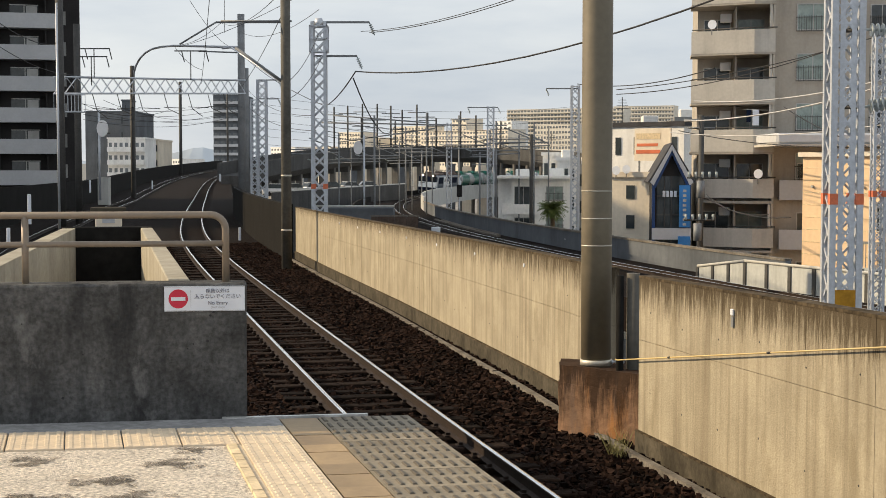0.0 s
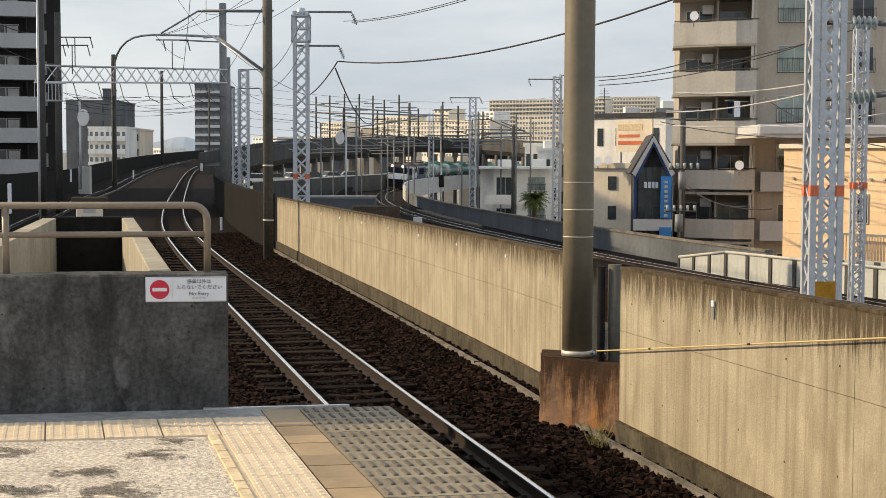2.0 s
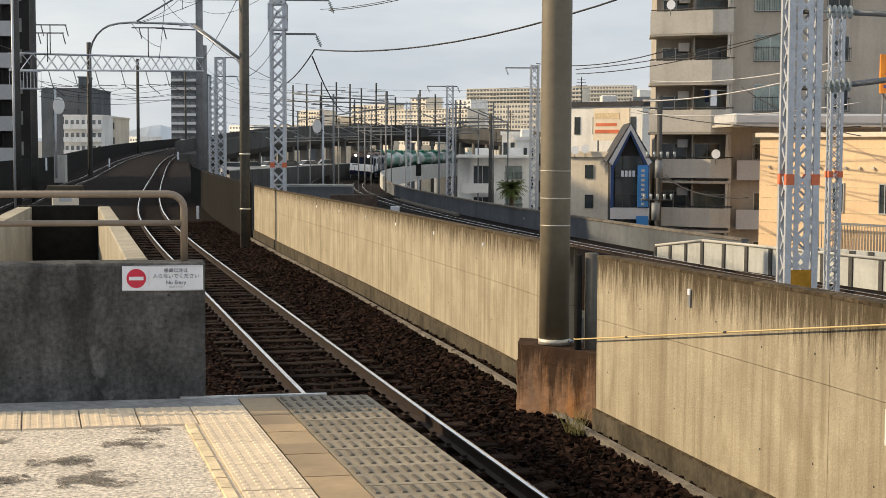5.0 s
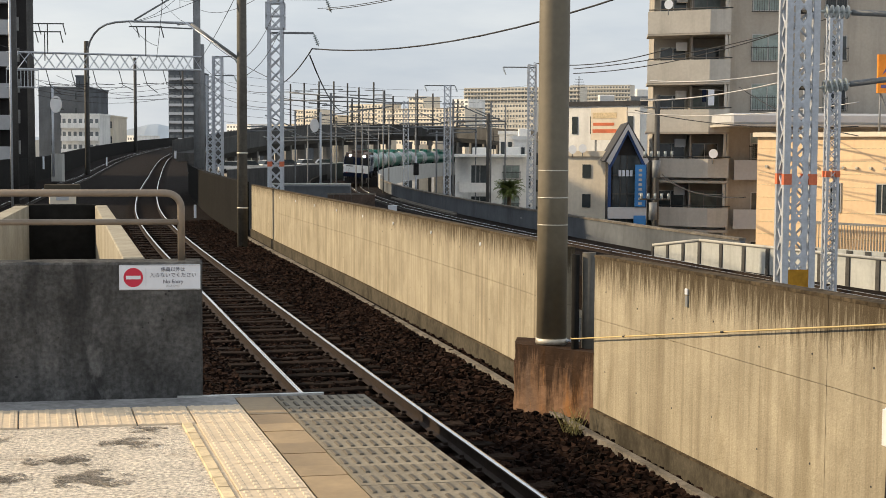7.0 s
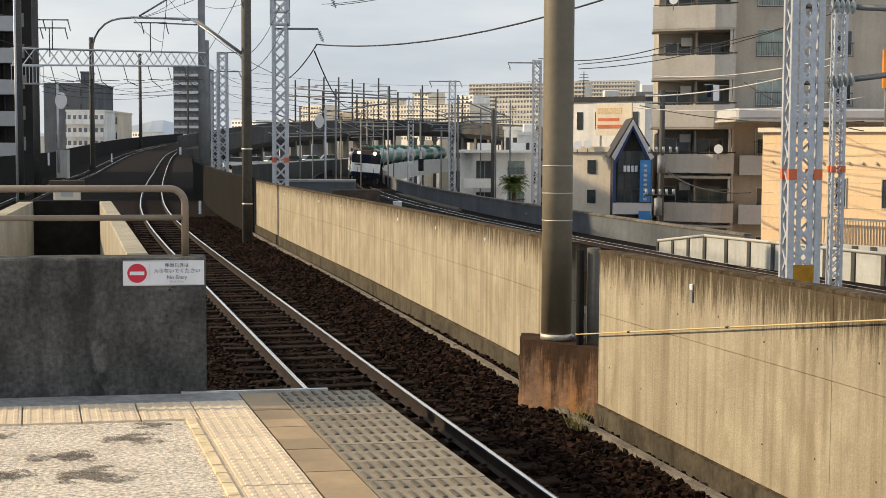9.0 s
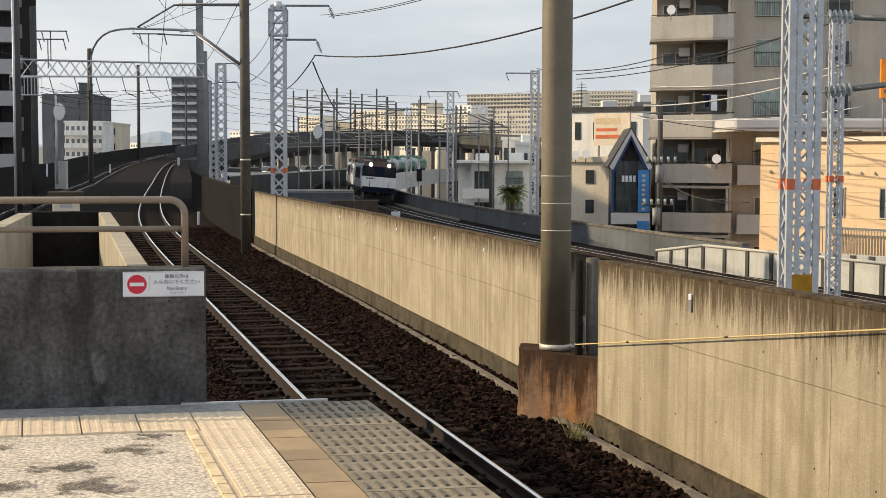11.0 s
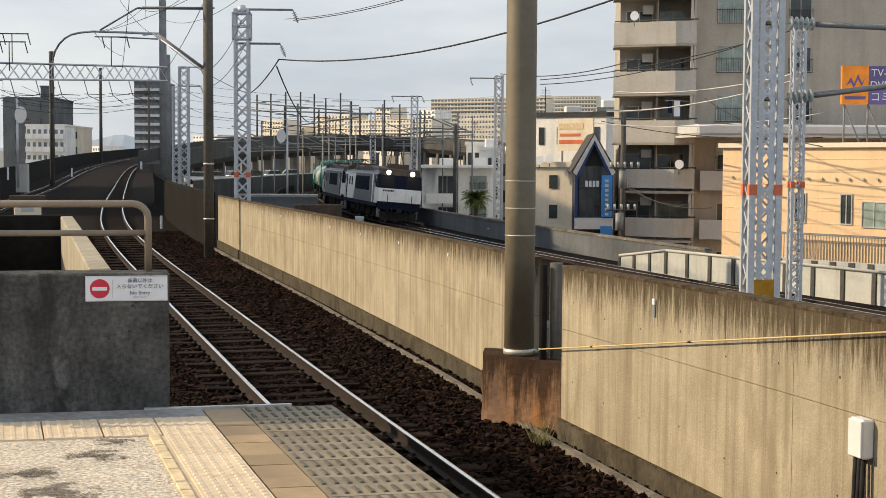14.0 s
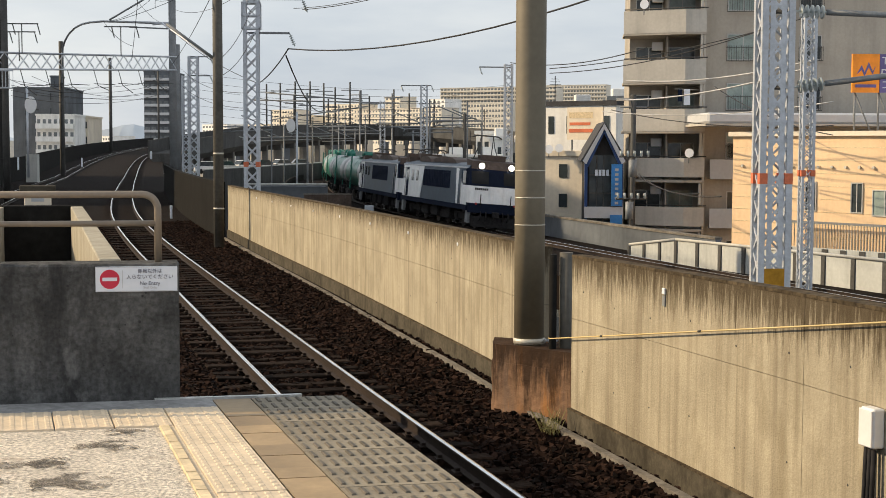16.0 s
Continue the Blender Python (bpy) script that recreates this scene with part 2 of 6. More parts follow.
    "loco_navy": material("navy_loco_paint", (0.009, 0.014, 0.030), 0.86, grain=6, amount=0.15, blotch=0.8, blotch_amount=0.2, bump=0.02),
    "loco_grey": material("slate_loco_paint", (0.046, 0.072, 0.105), 0.45, grain=6, amount=0.12, blotch=0.8, blotch_amount=0.2, bump=0.02),
    "loco_white": material("white_loco_paint", (0.84, 0.86, 0.88), 0.35, grain=6, amount=0.06, blotch=0.8, blotch_amount=0.08, streak=0.2, streak_scale=(3, 3, 0.3), bump=0.02),
    # soot colour of the roof covers; on the brow it paints lamp glow
    "loco_brown": material("sooty_glow_brown", (0.085, 0.062, 0.052), 0.6, grain=6, amount=0.2, blotch=0.8),
    "under": material("grimy_running_gear", (0.026, 0.025, 0.026), 0.88, grain=10, amount=0.4, blotch=1.5),
    "wheel": material("wheel_steel", (0.10, 0.09, 0.085), 0.6, 0.4, grain=10, amount=0.3),
    "tank_green": material("green_tank_paint", (0.020, 0.175, 0.130), 0.3, grain=4, amount=0.10, blotch=0.8, blotch_amount=0.15, streak=0.3, streak_scale=(1.5, 1.5, 0.2), bump=0.02),
    "tank_grey": material("grey_tank_paint", (0.34, 0.355, 0.36), 0.3, grain=4, amount=0.10, blotch=0.8, blotch_amount=0.15, bump=0.02),
    "cab_glass": material("dark_cab_glass", (0.006, 0.007, 0.009), 0.62, grain=2, amount=0.2, blotch=0.5, bump=0.0),
    "slab_grey": material("grey_slab_facade", (0.122, 0.134, 0.150), 0.9, grain=3, amount=0.08, blotch=0.2, bump=0.05, streak=0.25, streak_scale=(0.8, 0.8, 0.1)),
    "panel_grey": material("grey_parapet_panel", (0.47, 0.485, 0.47), 0.85, grain=8, amount=0.06, blotch=0.6, blotch_amount=0.10, streak=0.3, streak_scale=(2, 2, 0.3)),
    "kerb_dark": material("dull_kerb_concrete", (0.165, 0.15, 0.13), 0.95, grain=18, amount=0.3, blotch=2, blotch_amount=0.4, bump=0.3),
    "lamp_on": material("lit_headlamp", (0.9, 0.85, 0.75), 0.3, emit=(1.0, 0.86, 0.62, 60.0), bump=0),
    "guard_brown": material("brown_guard_board", (0.085, 0.062, 0.05), 0.8, grain=8, amount=0.2, blotch=1.5, blotch_amount=0.3),
    "pale_concrete": material("pale_cast_concrete", (0.36, 0.33, 0.265), 0.9, grain=20, amount=0.12, blotch=1.5, blotch_amount=0.18, bump=0.25, streak=0.35, streak_scale=(4, 4, 0.5), streak_color=(0.20, 0.175, 0.135)),
    "pole_grey": material("weathered_grey_pole", (0.105, 0.098, 0.085), 0.7, 0.0, grain=12, amount=0.12, blotch=1.5, blotch_amount=0.25, bump=0.05, streak=0.3, streak_scale=(6, 6, 0.3)),
    "worn_patch": material("worn_dark_asphalt", (0.285, 0.255, 0.22), 0.95, grain=60, amount=0.5, blotch=4, blotch_amount=0.3, bump=1.0, bump_scale=80),
    # far facades and windows are paled in colour for distance haze
    "far_wall": material("haze_pale_facade", (0.70, 0.65, 0.56), 0.9, grain=1, amount=0.06, blotch=0.1, blotch_amount=0.12, bump=0.0),
    "far_glass": material("haze_grey_window", (0.15, 0.165, 0.175), 0.4, grain=1, amount=0.3, blotch=0.3, blotch_amount=0.4, bump=0.0),
    "lens_red": material("red_lens", (0.35, 0.02, 0.02), 0.3, bump=0),
}


# ---- mesh helpers ----
def solid(boxes, bevel=0.0):
    """A bmesh of boxes (x0, x1, y0, y1, z0, z1)."""
    bm = bmesh.new()
    for x0, x1, y0, y1, z0, z1 in boxes:
        v = [bm.verts.new(p) for p in ((x0, y0, z0), (x1, y0, z0), (x1, y1, z0), (x0, y1, z0), (x0, y0, z1), (x1, y0, z1), (x1, y1, z1), (x0, y1, z1))]
        for f in ((3, 2, 1, 0), (4, 5, 6, 7), (0, 1, 5, 4), (1, 2, 6, 5), (2, 3, 7, 6), (3, 0, 4, 7)):
            bm.faces.new([v[i] for i in f])
    if bevel:
        bmesh.ops.bevel(bm, geom=bm.edges[:], offset=bevel, segments=1, affect="EDGES")
    return bm


def rod(bm, a, b, r, seg=8, r2=None, cap=True):
    """Adds a round bar from a to b."""
    a, b = Vector(a), Vector(b)
    d = (b - a).normalized()
    u = d.orthogonal().normalized()
    w = d.cross(u)
    r2 = r if r2 is None else r2
    ring = []
    for p, k in ((a, r), (b, r2)):
        ring.append([bm.verts.new(p + (u * math.cos(2 * math.pi * i / seg) + w * math.sin(2 * math.pi * i / seg)) * k) for i in range(seg)])
    for i in range(seg):
        f = bm.faces.new((ring[0][i], ring[0][(i + 1) % seg], ring[1][(i + 1) % seg], ring[1][i]))
        f.smooth = seg > 6
    if cap:
        bm.faces.new(ring[0][::-1])
        bm.faces.new(ring[1])
    return bm


def tube(points, r, seg=8):
    """A bmesh of a round bar through points, with closed ends."""
    bm = bmesh.new()
    pts = [Vector(p) for p in points]
    rings = []
    side = None
    for i, p in enumerate(pts):
        d = (pts[min(i + 1, len(pts) - 1)] - pts[max(i - 1, 0)]).normalized()
        side = d.orthogonal().normalized() if side is None else (side - d * side.dot(d)).normalized()
        w = d.cross(side)
        rings.append([bm.verts.new(p + (side * math.cos(2 * math.pi * k / seg) + w * math.sin(2 * math.pi * k / seg)) * r) for k in range(seg)])
    for a, b in zip(rings, rings[1:]):
        for k in range(seg):
            bm.faces.new((a[k], a[(k + 1) % seg], b[(k + 1) % seg], b[k])).smooth = True
    bm.faces.new(rings[0][::-1])
    bm.faces.new(rings[-1])
    return bm


def sweep(line, profile):
    """A bmesh: a closed profile of (offset to the right, height) carried along line, a list of (x, y, z, nx, ny)."""
    bm = bmesh.new()
    rings = [[bm.verts.new((x + nx * o, y + ny * o, z + h)) for o, h in profile] for x, y, z, nx, ny in line]
    k = len(profile)
    for a, b in zip(rings, rings[1:]):
        for i in range(k):
            bm.faces.new((a[i], a[(i + 1) % k], b[(i + 1) % k], b[i]))
    bm.faces.new(rings[0][::-1])
    bm.faces.new(rings[-1])
    bmesh.ops.recalc_face_normals(bm, faces=bm.faces[:])
    return bm


def prism(outline, axis, lo, hi):
    """A bmesh: an outline of pairs, pushed along an axis (0 x, 1 y, 2 z) from lo to hi."""
    bm = bmesh.new()
    rings = []
    for k in (lo, hi):
        ring = []
        for a, b in outline:
            p = [a, b]
            p.insert(axis, k)
            ring.append(bm.verts.new(p))
        rings.append(ring)
    n = len(outline)
    for i in range(n):
        bm.faces.new((rings[0][i], rings[0][(i + 1) % n], rings[1][(i + 1) % n], rings[1][i]))
    bm.faces.new(rings[0][::-1])
    bm.faces.new(rings[1])
    bmesh.ops.recalc_face_normals(bm, faces=bm.faces[:])
    return bm


def mesh_of(name, bm, mat):
    me = bpy.data.meshes.new(name)
    bm.to_mesh(me)
    bm.free()
    me.materials.append(mat)
    return me


def part(name, bm, mat, parent=None, label="", at=None):
    """Links a bmesh, or a ready mesh, as one object under a thing."""
    ob = new(name, bm if isinstance(bm, bpy.types.Mesh) else mesh_of(name, bm, mat))
    ob.parent = parent
    if at is not None:
        ob.matrix_basis = at
    return tagged(ob, label)


def thing(name, label, category, at=None, group="", kind=""):
    """An Empty that carries a thing's parts."""
    ob = new(name)
    if at is not None:
        ob.matrix_basis = at
    return tagged(ob, label, category, group, kind)


def lattice(bm, w, h, leg=0.035, pitch=None, z0=0.0):
    """Adds a square lattice mast of width w from z0 to h."""
    pitch = pitch or w
    c = w / 2
    for sx in (-c, c):
        for sy in (-c, c):
            b = solid([(sx - leg, sx + leg, sy - leg, sy + leg, z0, h)])
            me = bpy.data.meshes.new("t")
            b.to_mesh(me)
            b.free()
            bm.from_mesh(me)
            bpy.data.meshes.remove(me)
    z, flip = z0, 1
    while z < h - 0.01:
        z2 = min(z + pitch, h)
        for s in (-c, c):
            for k in (-1, 1):
                rod(bm, (-c * k, s, z), (c * k, s, z2), leg * 0.5, 4, cap=False)
                rod(bm, (s, -c * k, z), (s, c * k, z2), leg * 0.5, 4, cap=False)
        z, flip = z2, -flip
    return bm


# ---- plan: the two railway lines ----
YS = np.arange(-40.0, 620.0, 1.0)
SLOPE = np.interp(YS, [-40, 14, 19, 38, 53, 70, 90, 150, 200, 300, 600], [-0.243, -0.243, -0.236, -0.236, -0.216, -0.182, -0.166, -0.156, -0.148, -0.10, -0.02])
XS = np.cumsum(SLOPE) - SLOPE
XS = XS - np.interp(17.0, YS, XS) - 0.55


def grade(y):
    return 0.0125 * max(0.0, y - 140.0)


def line_at(y):
    """The near line's middle: x, y, rise, and the way to its right."""
    s = float(np.interp(y, YS, SLOPE))
    n = math.hypot(1, s)
    return float(np.interp(y, YS, XS)), y, grade(y), 1 / n, -s / n


def line(y0, y1, step=1.5):
    k = max(1, int(math.ceil(abs(y1 - y0) / step)))
    return [line_at(y0 + (y1 - y0) * i / k) for i in range(k + 1)]


RAIL = -1.55
FREIGHT_RAIL = -3.13


def freight(s):
    """The freight line, a wide curve, at s metres past the train's first place: x, y, 0, and the way to its right as seen going out; heading."""
    a, b = -0.10135, 0.0018479
    psi = a + b * s
    x = -2.876 + (math.cos(a) - math.cos(psi)) / b
    y = 245.2 - (math.sin(psi) - math.sin(a)) / b
    return x, y, 0.0, math.cos(psi), math.sin(psi), psi


def freight_line(s0, s1, step=3.0):
    k = int(math.ceil(abs(s1 - s0) / step))
    return [freight(s0 + (s1 - s0) * i / k)[:5] for i in range(k + 1)]


# ---- ground and sky edge ----
def town_ground():
    bm = bmesh.new()
    ys = [-200, 60, 140, 260, 500, 1500, 4500]
    rows_ = [[bm.verts.new((x, y, -9.5)) for x in (-3000, -300, -60, 0, 60, 300, 3000)] for y in ys]
    for a, b in zip(rows_, rows_[1:]):
        for i in range(6):
            bm.faces.new((a[i], a[i + 1], b[i + 1], b[i]))
    tagged(part("ground", bm, M["ground"]), "grey paved town ground below the raised railway", "ground", kind="structure")


town_ground()

# ---- the platform's end ----
U, V = Vector((0.988, 0.153, 0)), Vector((0.250, -0.968, 0))
CORNER = Vector((-0.870, 7.790, 0))


def on(a, b, z=0.0):
    p = CORNER + U * a + V * b
    return Vector((p.x, p.y, z))


def skew(a0, a1, b0, b1, z0, z1, inset=0.0):
    """A slab on the platform, along its two slanting ways."""
    bm = bmesh.new()
    lo = [bm.verts.new(on(a, b, z0)) for a, b in ((a0, b1), (a1, b1), (a1, b0), (a0, b0))]
    hi = [bm.verts.new(on(a, b, z1)) for a, b in ((a0 + inset, b1 - inset), (a1 - inset, b1 - inset), (a1 - inset, b0 + inset), (a0 + inset, b0 + inset))]
    for i in range(4):
        bm.faces.new((lo[i], lo[(i + 1) % 4], hi[(i + 1) % 4], hi[i]))
    bm.faces.new(hi)
    bm.faces.new(lo[::-1])
    return bm


EDGE = 0.742


def edge_x(y):
    return -0.2 - 0.263 * (y - 8.0)


platform = thing("platform", "end of a worn pale asphalt station platform", "platform", kind="structure")
bm = bmesh.new()
plan = [(-3.6, -9.0), (edge_x(-9.0), -9.0), (edge_x(8.08), 8.08), (-1.10, 8.11), (-3.6, 7.80)]
part("slab", prism(plan, 2, -1.75, -0.004), M["kerb"], platform)
part("asphalt_surface", skew(-3.2, -0.372, 0.50, 14.0, -0.004, 0.004), M["asphalt"], platform, "coarse pale asphalt with dark worn patches")
# strip where the barrier's shadow falls; its grey carries that shade
part("kerb_strip", skew(-2.7, 0.0, -0.32, -0.004, -0.004, 0.003), M["kerb"], platform, "grey concrete strip along the barrier, toned for its shadow")


def tactile_mesh(w, d):
    bm = skew(0, w, 0, d, 0.0, 0.012, 0.003)
    n, k = 5, 8
    for i in range(n):
        a = (i + 0.5) * w / n
        for j in range(k):
            b = (j + 0.5) * d / k
            q = [bm.verts.new(on(a + x, b + y, 0.012)) for x, y in ((-0.013, 0.022), (0.013, 0.022), (0.013, -0.022), (-0.013, -0.022))]
            t = [bm.verts.new(on(a + x, b + y, 0.0162)) for x, y in ((-0.008, 0.015), (0.008, 0.015), (0.008, -0.015), (-0.008, -0.015))]
            for m in range(4):
                bm.faces.new((q[m], q[(m + 1) % 4], t[(m + 1) % 4], t[m]))
            bm.faces.new(t)
    bm.verts.ensure_lookup_table()
    for v in bm.verts:
        v.co -= CORNER
    return mesh_of("tactile_tile", bm, M["tactile"])


TW, TD = 0.294, 0.50
tile_mesh = tactile_mesh(TW - 0.005, TD - 0.005)
for i in range(9):
    part("tactile_tile", tile_mesh, None, platform, at=Matrix.Translation(on(-TW * (i + 1), 0.0, 0.001 * (i % 3))))
for j in range(1, 14):
    part("tactile_tile", tile_mesh, None, platform, at=Matrix.Translation(on(-TW, TD * j, 0.0007 * (j % 4))))
part("pale_strip", skew(-0.315, -0.296, 0.47, 7.0, -0.004, 0.006), M["tactile"], platform)
b0 = 0.50
for j in range(24):
    ln = (0.27, 0.16, 0.18, 0.22)[j % 4]
    part("edging_piece", skew(-0.372, -0.318, b0, b0 + ln - 0.008, -0.004, 0.016, 0.004), M["edging"], platform)
    b0 += ln
b0 = -0.26
for j in range(26):
    ln = (0.30, 0.24, 0.27, 0.20)[j % 4]
    part("brown_plate", skew(0.006, 0.214, b0, b0 + ln - 0.006, -0.004, 0.005 + 0.0015 * (j % 2)), M["brown_plate"], platform)
    b0 += ln
tread_mesh = skew(0.222, EDGE, 0.0, 0.366, -0.02, 0.006)
rib_bm = bmesh.new()
for r in range(2):
    for c in range(9):
        a, b = 0.236 + c * 0.0565, 0.025 + r * 0.186
        q = skew(a, a + 0.024, b, b + 0.118, 0.005, 0.013, 0.005)
        me = bpy.data.meshes.new("t")
        q.to_mesh(me)
        q.free()
        rib_bm.from_mesh(me)
        bpy.data.meshes.remove(me)
tread_mesh = mesh_of("tread_plate", tread_mesh, M["tread"])
rib_mesh = mesh_of("ribs", rib_bm, M["rib"])
for j in range(22):
    shift = Matrix.Translation(V * (-0.26 + 0.372 * j) + Vector((0, 0, 0.001 * (j % 2))))
    plate = part("tread_plate", tread_mesh, None, platform, at=shift)
    tagged(part("ribs", rib_mesh, None, plate, "raised ribs coloured dark for their shaded sides"), kind="stuff")
part("steel_lip", skew(-0.31, 0.52, -0.335, -0.305, -0.05, 0.012), M["metal_edge"], platform, "bright steel lip at the platform's end")

for k, (x, y, rx, ry) in enumerate([(-1.268, 7.123, 0.093, 0.1), (-1.288, 6.786, 0.152, 0.116), (-1.513, 6.399, 0.167, 0.132), (-1.32, 6.048, 0.187, 0.16), (-1.99, 6.833, 0.134, 0.131), (-1.755, 6.051, 0.179, 0.128)]):
    # ragged worn-through patch: many small scabs of dark binder about one middle
    bm = bmesh.new()
    rnd = random.Random(40 + k)
    for i in range(int(2300 * rx * ry / 0.03) + 300):
        a, q = rnd.uniform(0, 6.283), rnd.random() ** 0.62
        cx, cy = x + rx * 1.12 * q * math.cos(a), y + ry * 1.12 * q * math.sin(a)
        if noise.noise((cx * 11, cy * 16, k * 3.1)) < -0.45 + 0.80 * q * rnd.uniform(0.6, 1.4):
            continue
        r = rnd.uniform(0.002, 0.0068)
        ring = []
        for m in range(6):
            e = r * rnd.uniform(0.6, 1.3)
            ring.append(bm.verts.new((cx + e * math.cos(m * 1.047), cy + e * 0.9 * math.sin(m * 1.047), 0.0075 + 0.0001 * (i % 17))))
        bm.faces.new(ring)
    tagged(part("worn_patch", bm, M["worn_patch"], platform, "dark worn-through asphalt patch"), kind="stuff")

# barrier across the platform's end, turned with it
BAR = pose(-1.12, 8.09, 0, 0, 0, 7.6)
barrier = thing("end_barrier", "low dark weathered concrete barrier at the platform's end", "barrier", BAR)
bm = solid([(-2.6, 0.0, 0.0, 0.24, -0.05, 0.775)], 0.012)
bmesh.ops.subdivide_edges(bm, edges=[e for e in bm.edges if e.calc_length() > 0.5], cuts=12, use_grid_fill=True)
for v in bm.verts:
    v.co += noise.noise_vector(v.co * 6) * 0.004
part("wall_block", bm, M["dark_concrete"], barrier)
bm = bmesh.new()
rnd = random.Random(4)
for i in range(26):
    x, z = rnd.uniform(-1.9, -0.05), rnd.uniform(0.08, 0.72)
    rod(bm, (x, -0.003, z), (x, 0.004, z), rnd.uniform(0.003, 0.008), 7)
tagged(part("pits", bm, M["wire"], barrier, "small dark pits and tie holes"), kind="stuff")

sign = thing("no_entry_sign", "white no-entry sign with a red disc on the concrete barrier", "sign", BAR @ pose(-0.458, -0.008, 0.618))
part("plate", solid([(0.0, 0.450, 0.0, 0.006, 0.0, 0.142)], 0.001), M["sign_white"], sign)
bm = bmesh.new()
rod(bm, (0.078, -0.002, 0.071), (0.078, 0.002, 0.071), 0.054, 32)
disc = part("disc", bm, M["sign_red"], sign, "red no-entry disc")
part("bar", solid([(0.038, 0.118, -0.004, 0.0, 0.061, 0.081)]), M["sign_white"], disc, "white bar")
part("divider", solid([(0.147, 0.149, -0.002, 0.001, 0.02, 0.122)]), M["sign_grey"], sign)
for z, w in ((0.138, 0.002), (0.004, 0.002)):
    part("border", solid([(0.004, 0.446, -0.0015, 0.001, z - w / 2, z + w / 2)]), M["sign_grey"], sign)


def lettering(text, size, x, z, mat, parent, name="lettering", y=-0.0025):
    cu = bpy.data.curves.new(name, "FONT")
    cu.body, cu.size, cu.align_x, cu.align_y, cu.extrude = text, size, "CENTER", "CENTER", 0.0006
    tmp = new("tmp", cu)
    me = bpy.data.meshes.new_from_object(tmp.evaluated_get(bpy.context.evaluated_depsgraph_get()))
    bpy.data.objects.remove(tmp)
    me.materials.clear()
    me.materials.append(mat)
    return part(name, me, None, parent, at=pose(x, y, z, 90))


lettering("係員以外は", 0.027, 0.298, 0.114, M["sign_ink"], sign)
lettering("入らないでください", 0.029, 0.298, 0.082, M["sign_ink"], sign)
lettering("No Entry", 0.030, 0.298, 0.046, M["sign_ink"], sign)
lettering("(Staff Only)", 0.017, 0.298, 0.022, M["sign_grey"], sign)

railing = thing("pipe_railing", "brown painted steel pipe railing on top of the concrete barrier", "railing", BAR)
R0 = 0.021
pts = [(-2.6, 0.12, 1.160), (-0.26, 0.12, 1.160)] + [(-0.20 + 0.085 * math.sin(a), 0.12, 1.075 + 0.085 * math.cos(a)) for a in np.linspace(0.0, math.pi / 2, 7)] + [(-0.115, 0.12, 0.765)]
part("top_rail", tube(pts, R0, 12), M["rail_pipe"], railing)
part("middle_rail", tube([(-2.6, 0.12, 0.995), (-0.115, 0.12, 0.995)], 0.017, 10), M["rail_pipe"], railing)
for x in (-1.235, -2.35):
    part("post", tube([(x, 0.12, 0.765), (x, 0.12, 1.155)], 0.020, 10), M["rail_pipe"], railing)

# staff stairwell behind the barrier
well = thing("stairwell", "open staff stairwell with pale concrete parapets", "stairwell")
WY = pose(-1.62, 8.36, 0, 0, 0, 13.1)
part("parapet", solid([(0.0, 0.13, 0.0, 7.6, -1.7, 0.775)], 0.008), M["pale_concrete"], well, at=WY)
part("parapet", prism([(-1.26, 0.0), (-1.12, 0.0), (-0.70, 7.6), (-0.84, 7.6)], 2, -1.7, 0.775), M["pale_concrete"], well, at=WY)
# the back wall's shade is put into its near-black colour
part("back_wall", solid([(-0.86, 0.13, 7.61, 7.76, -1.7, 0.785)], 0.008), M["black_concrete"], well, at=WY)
for i in range(9):
    part("step", solid([(-0.91, -0.01, 0.4 + 0.28 * i, 0.4 + 0.28 * (i + 1), -1.7, -0.19 * (i + 1) + 0.2)]), M["kerb"], well, at=WY)
cab = thing("equipment_box", "beige equipment box standing behind the stairwell", "cabinet", pose(-3.87, 16.5, 0, 0, 0, 12))
part("housing", solid([(-0.15, 0.15, 0.0, 0.2, -1.66, 0.92)], 0.01), M["cream_wall"], cab)
part("cap", solid([(-0.2, 0.2, -0.03, 0.24, 0.92, 0.98)], 0.006), M["plinth"], cab)
part("label_plate", solid([(-0.07, 0.07, -0.006, 0.004, 0.80, 0.88)]), M["sign_grey"], cab)

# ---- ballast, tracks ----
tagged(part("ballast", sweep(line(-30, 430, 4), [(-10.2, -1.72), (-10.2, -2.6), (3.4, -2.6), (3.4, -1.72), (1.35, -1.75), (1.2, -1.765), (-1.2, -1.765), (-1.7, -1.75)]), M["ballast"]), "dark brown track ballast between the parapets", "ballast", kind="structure")


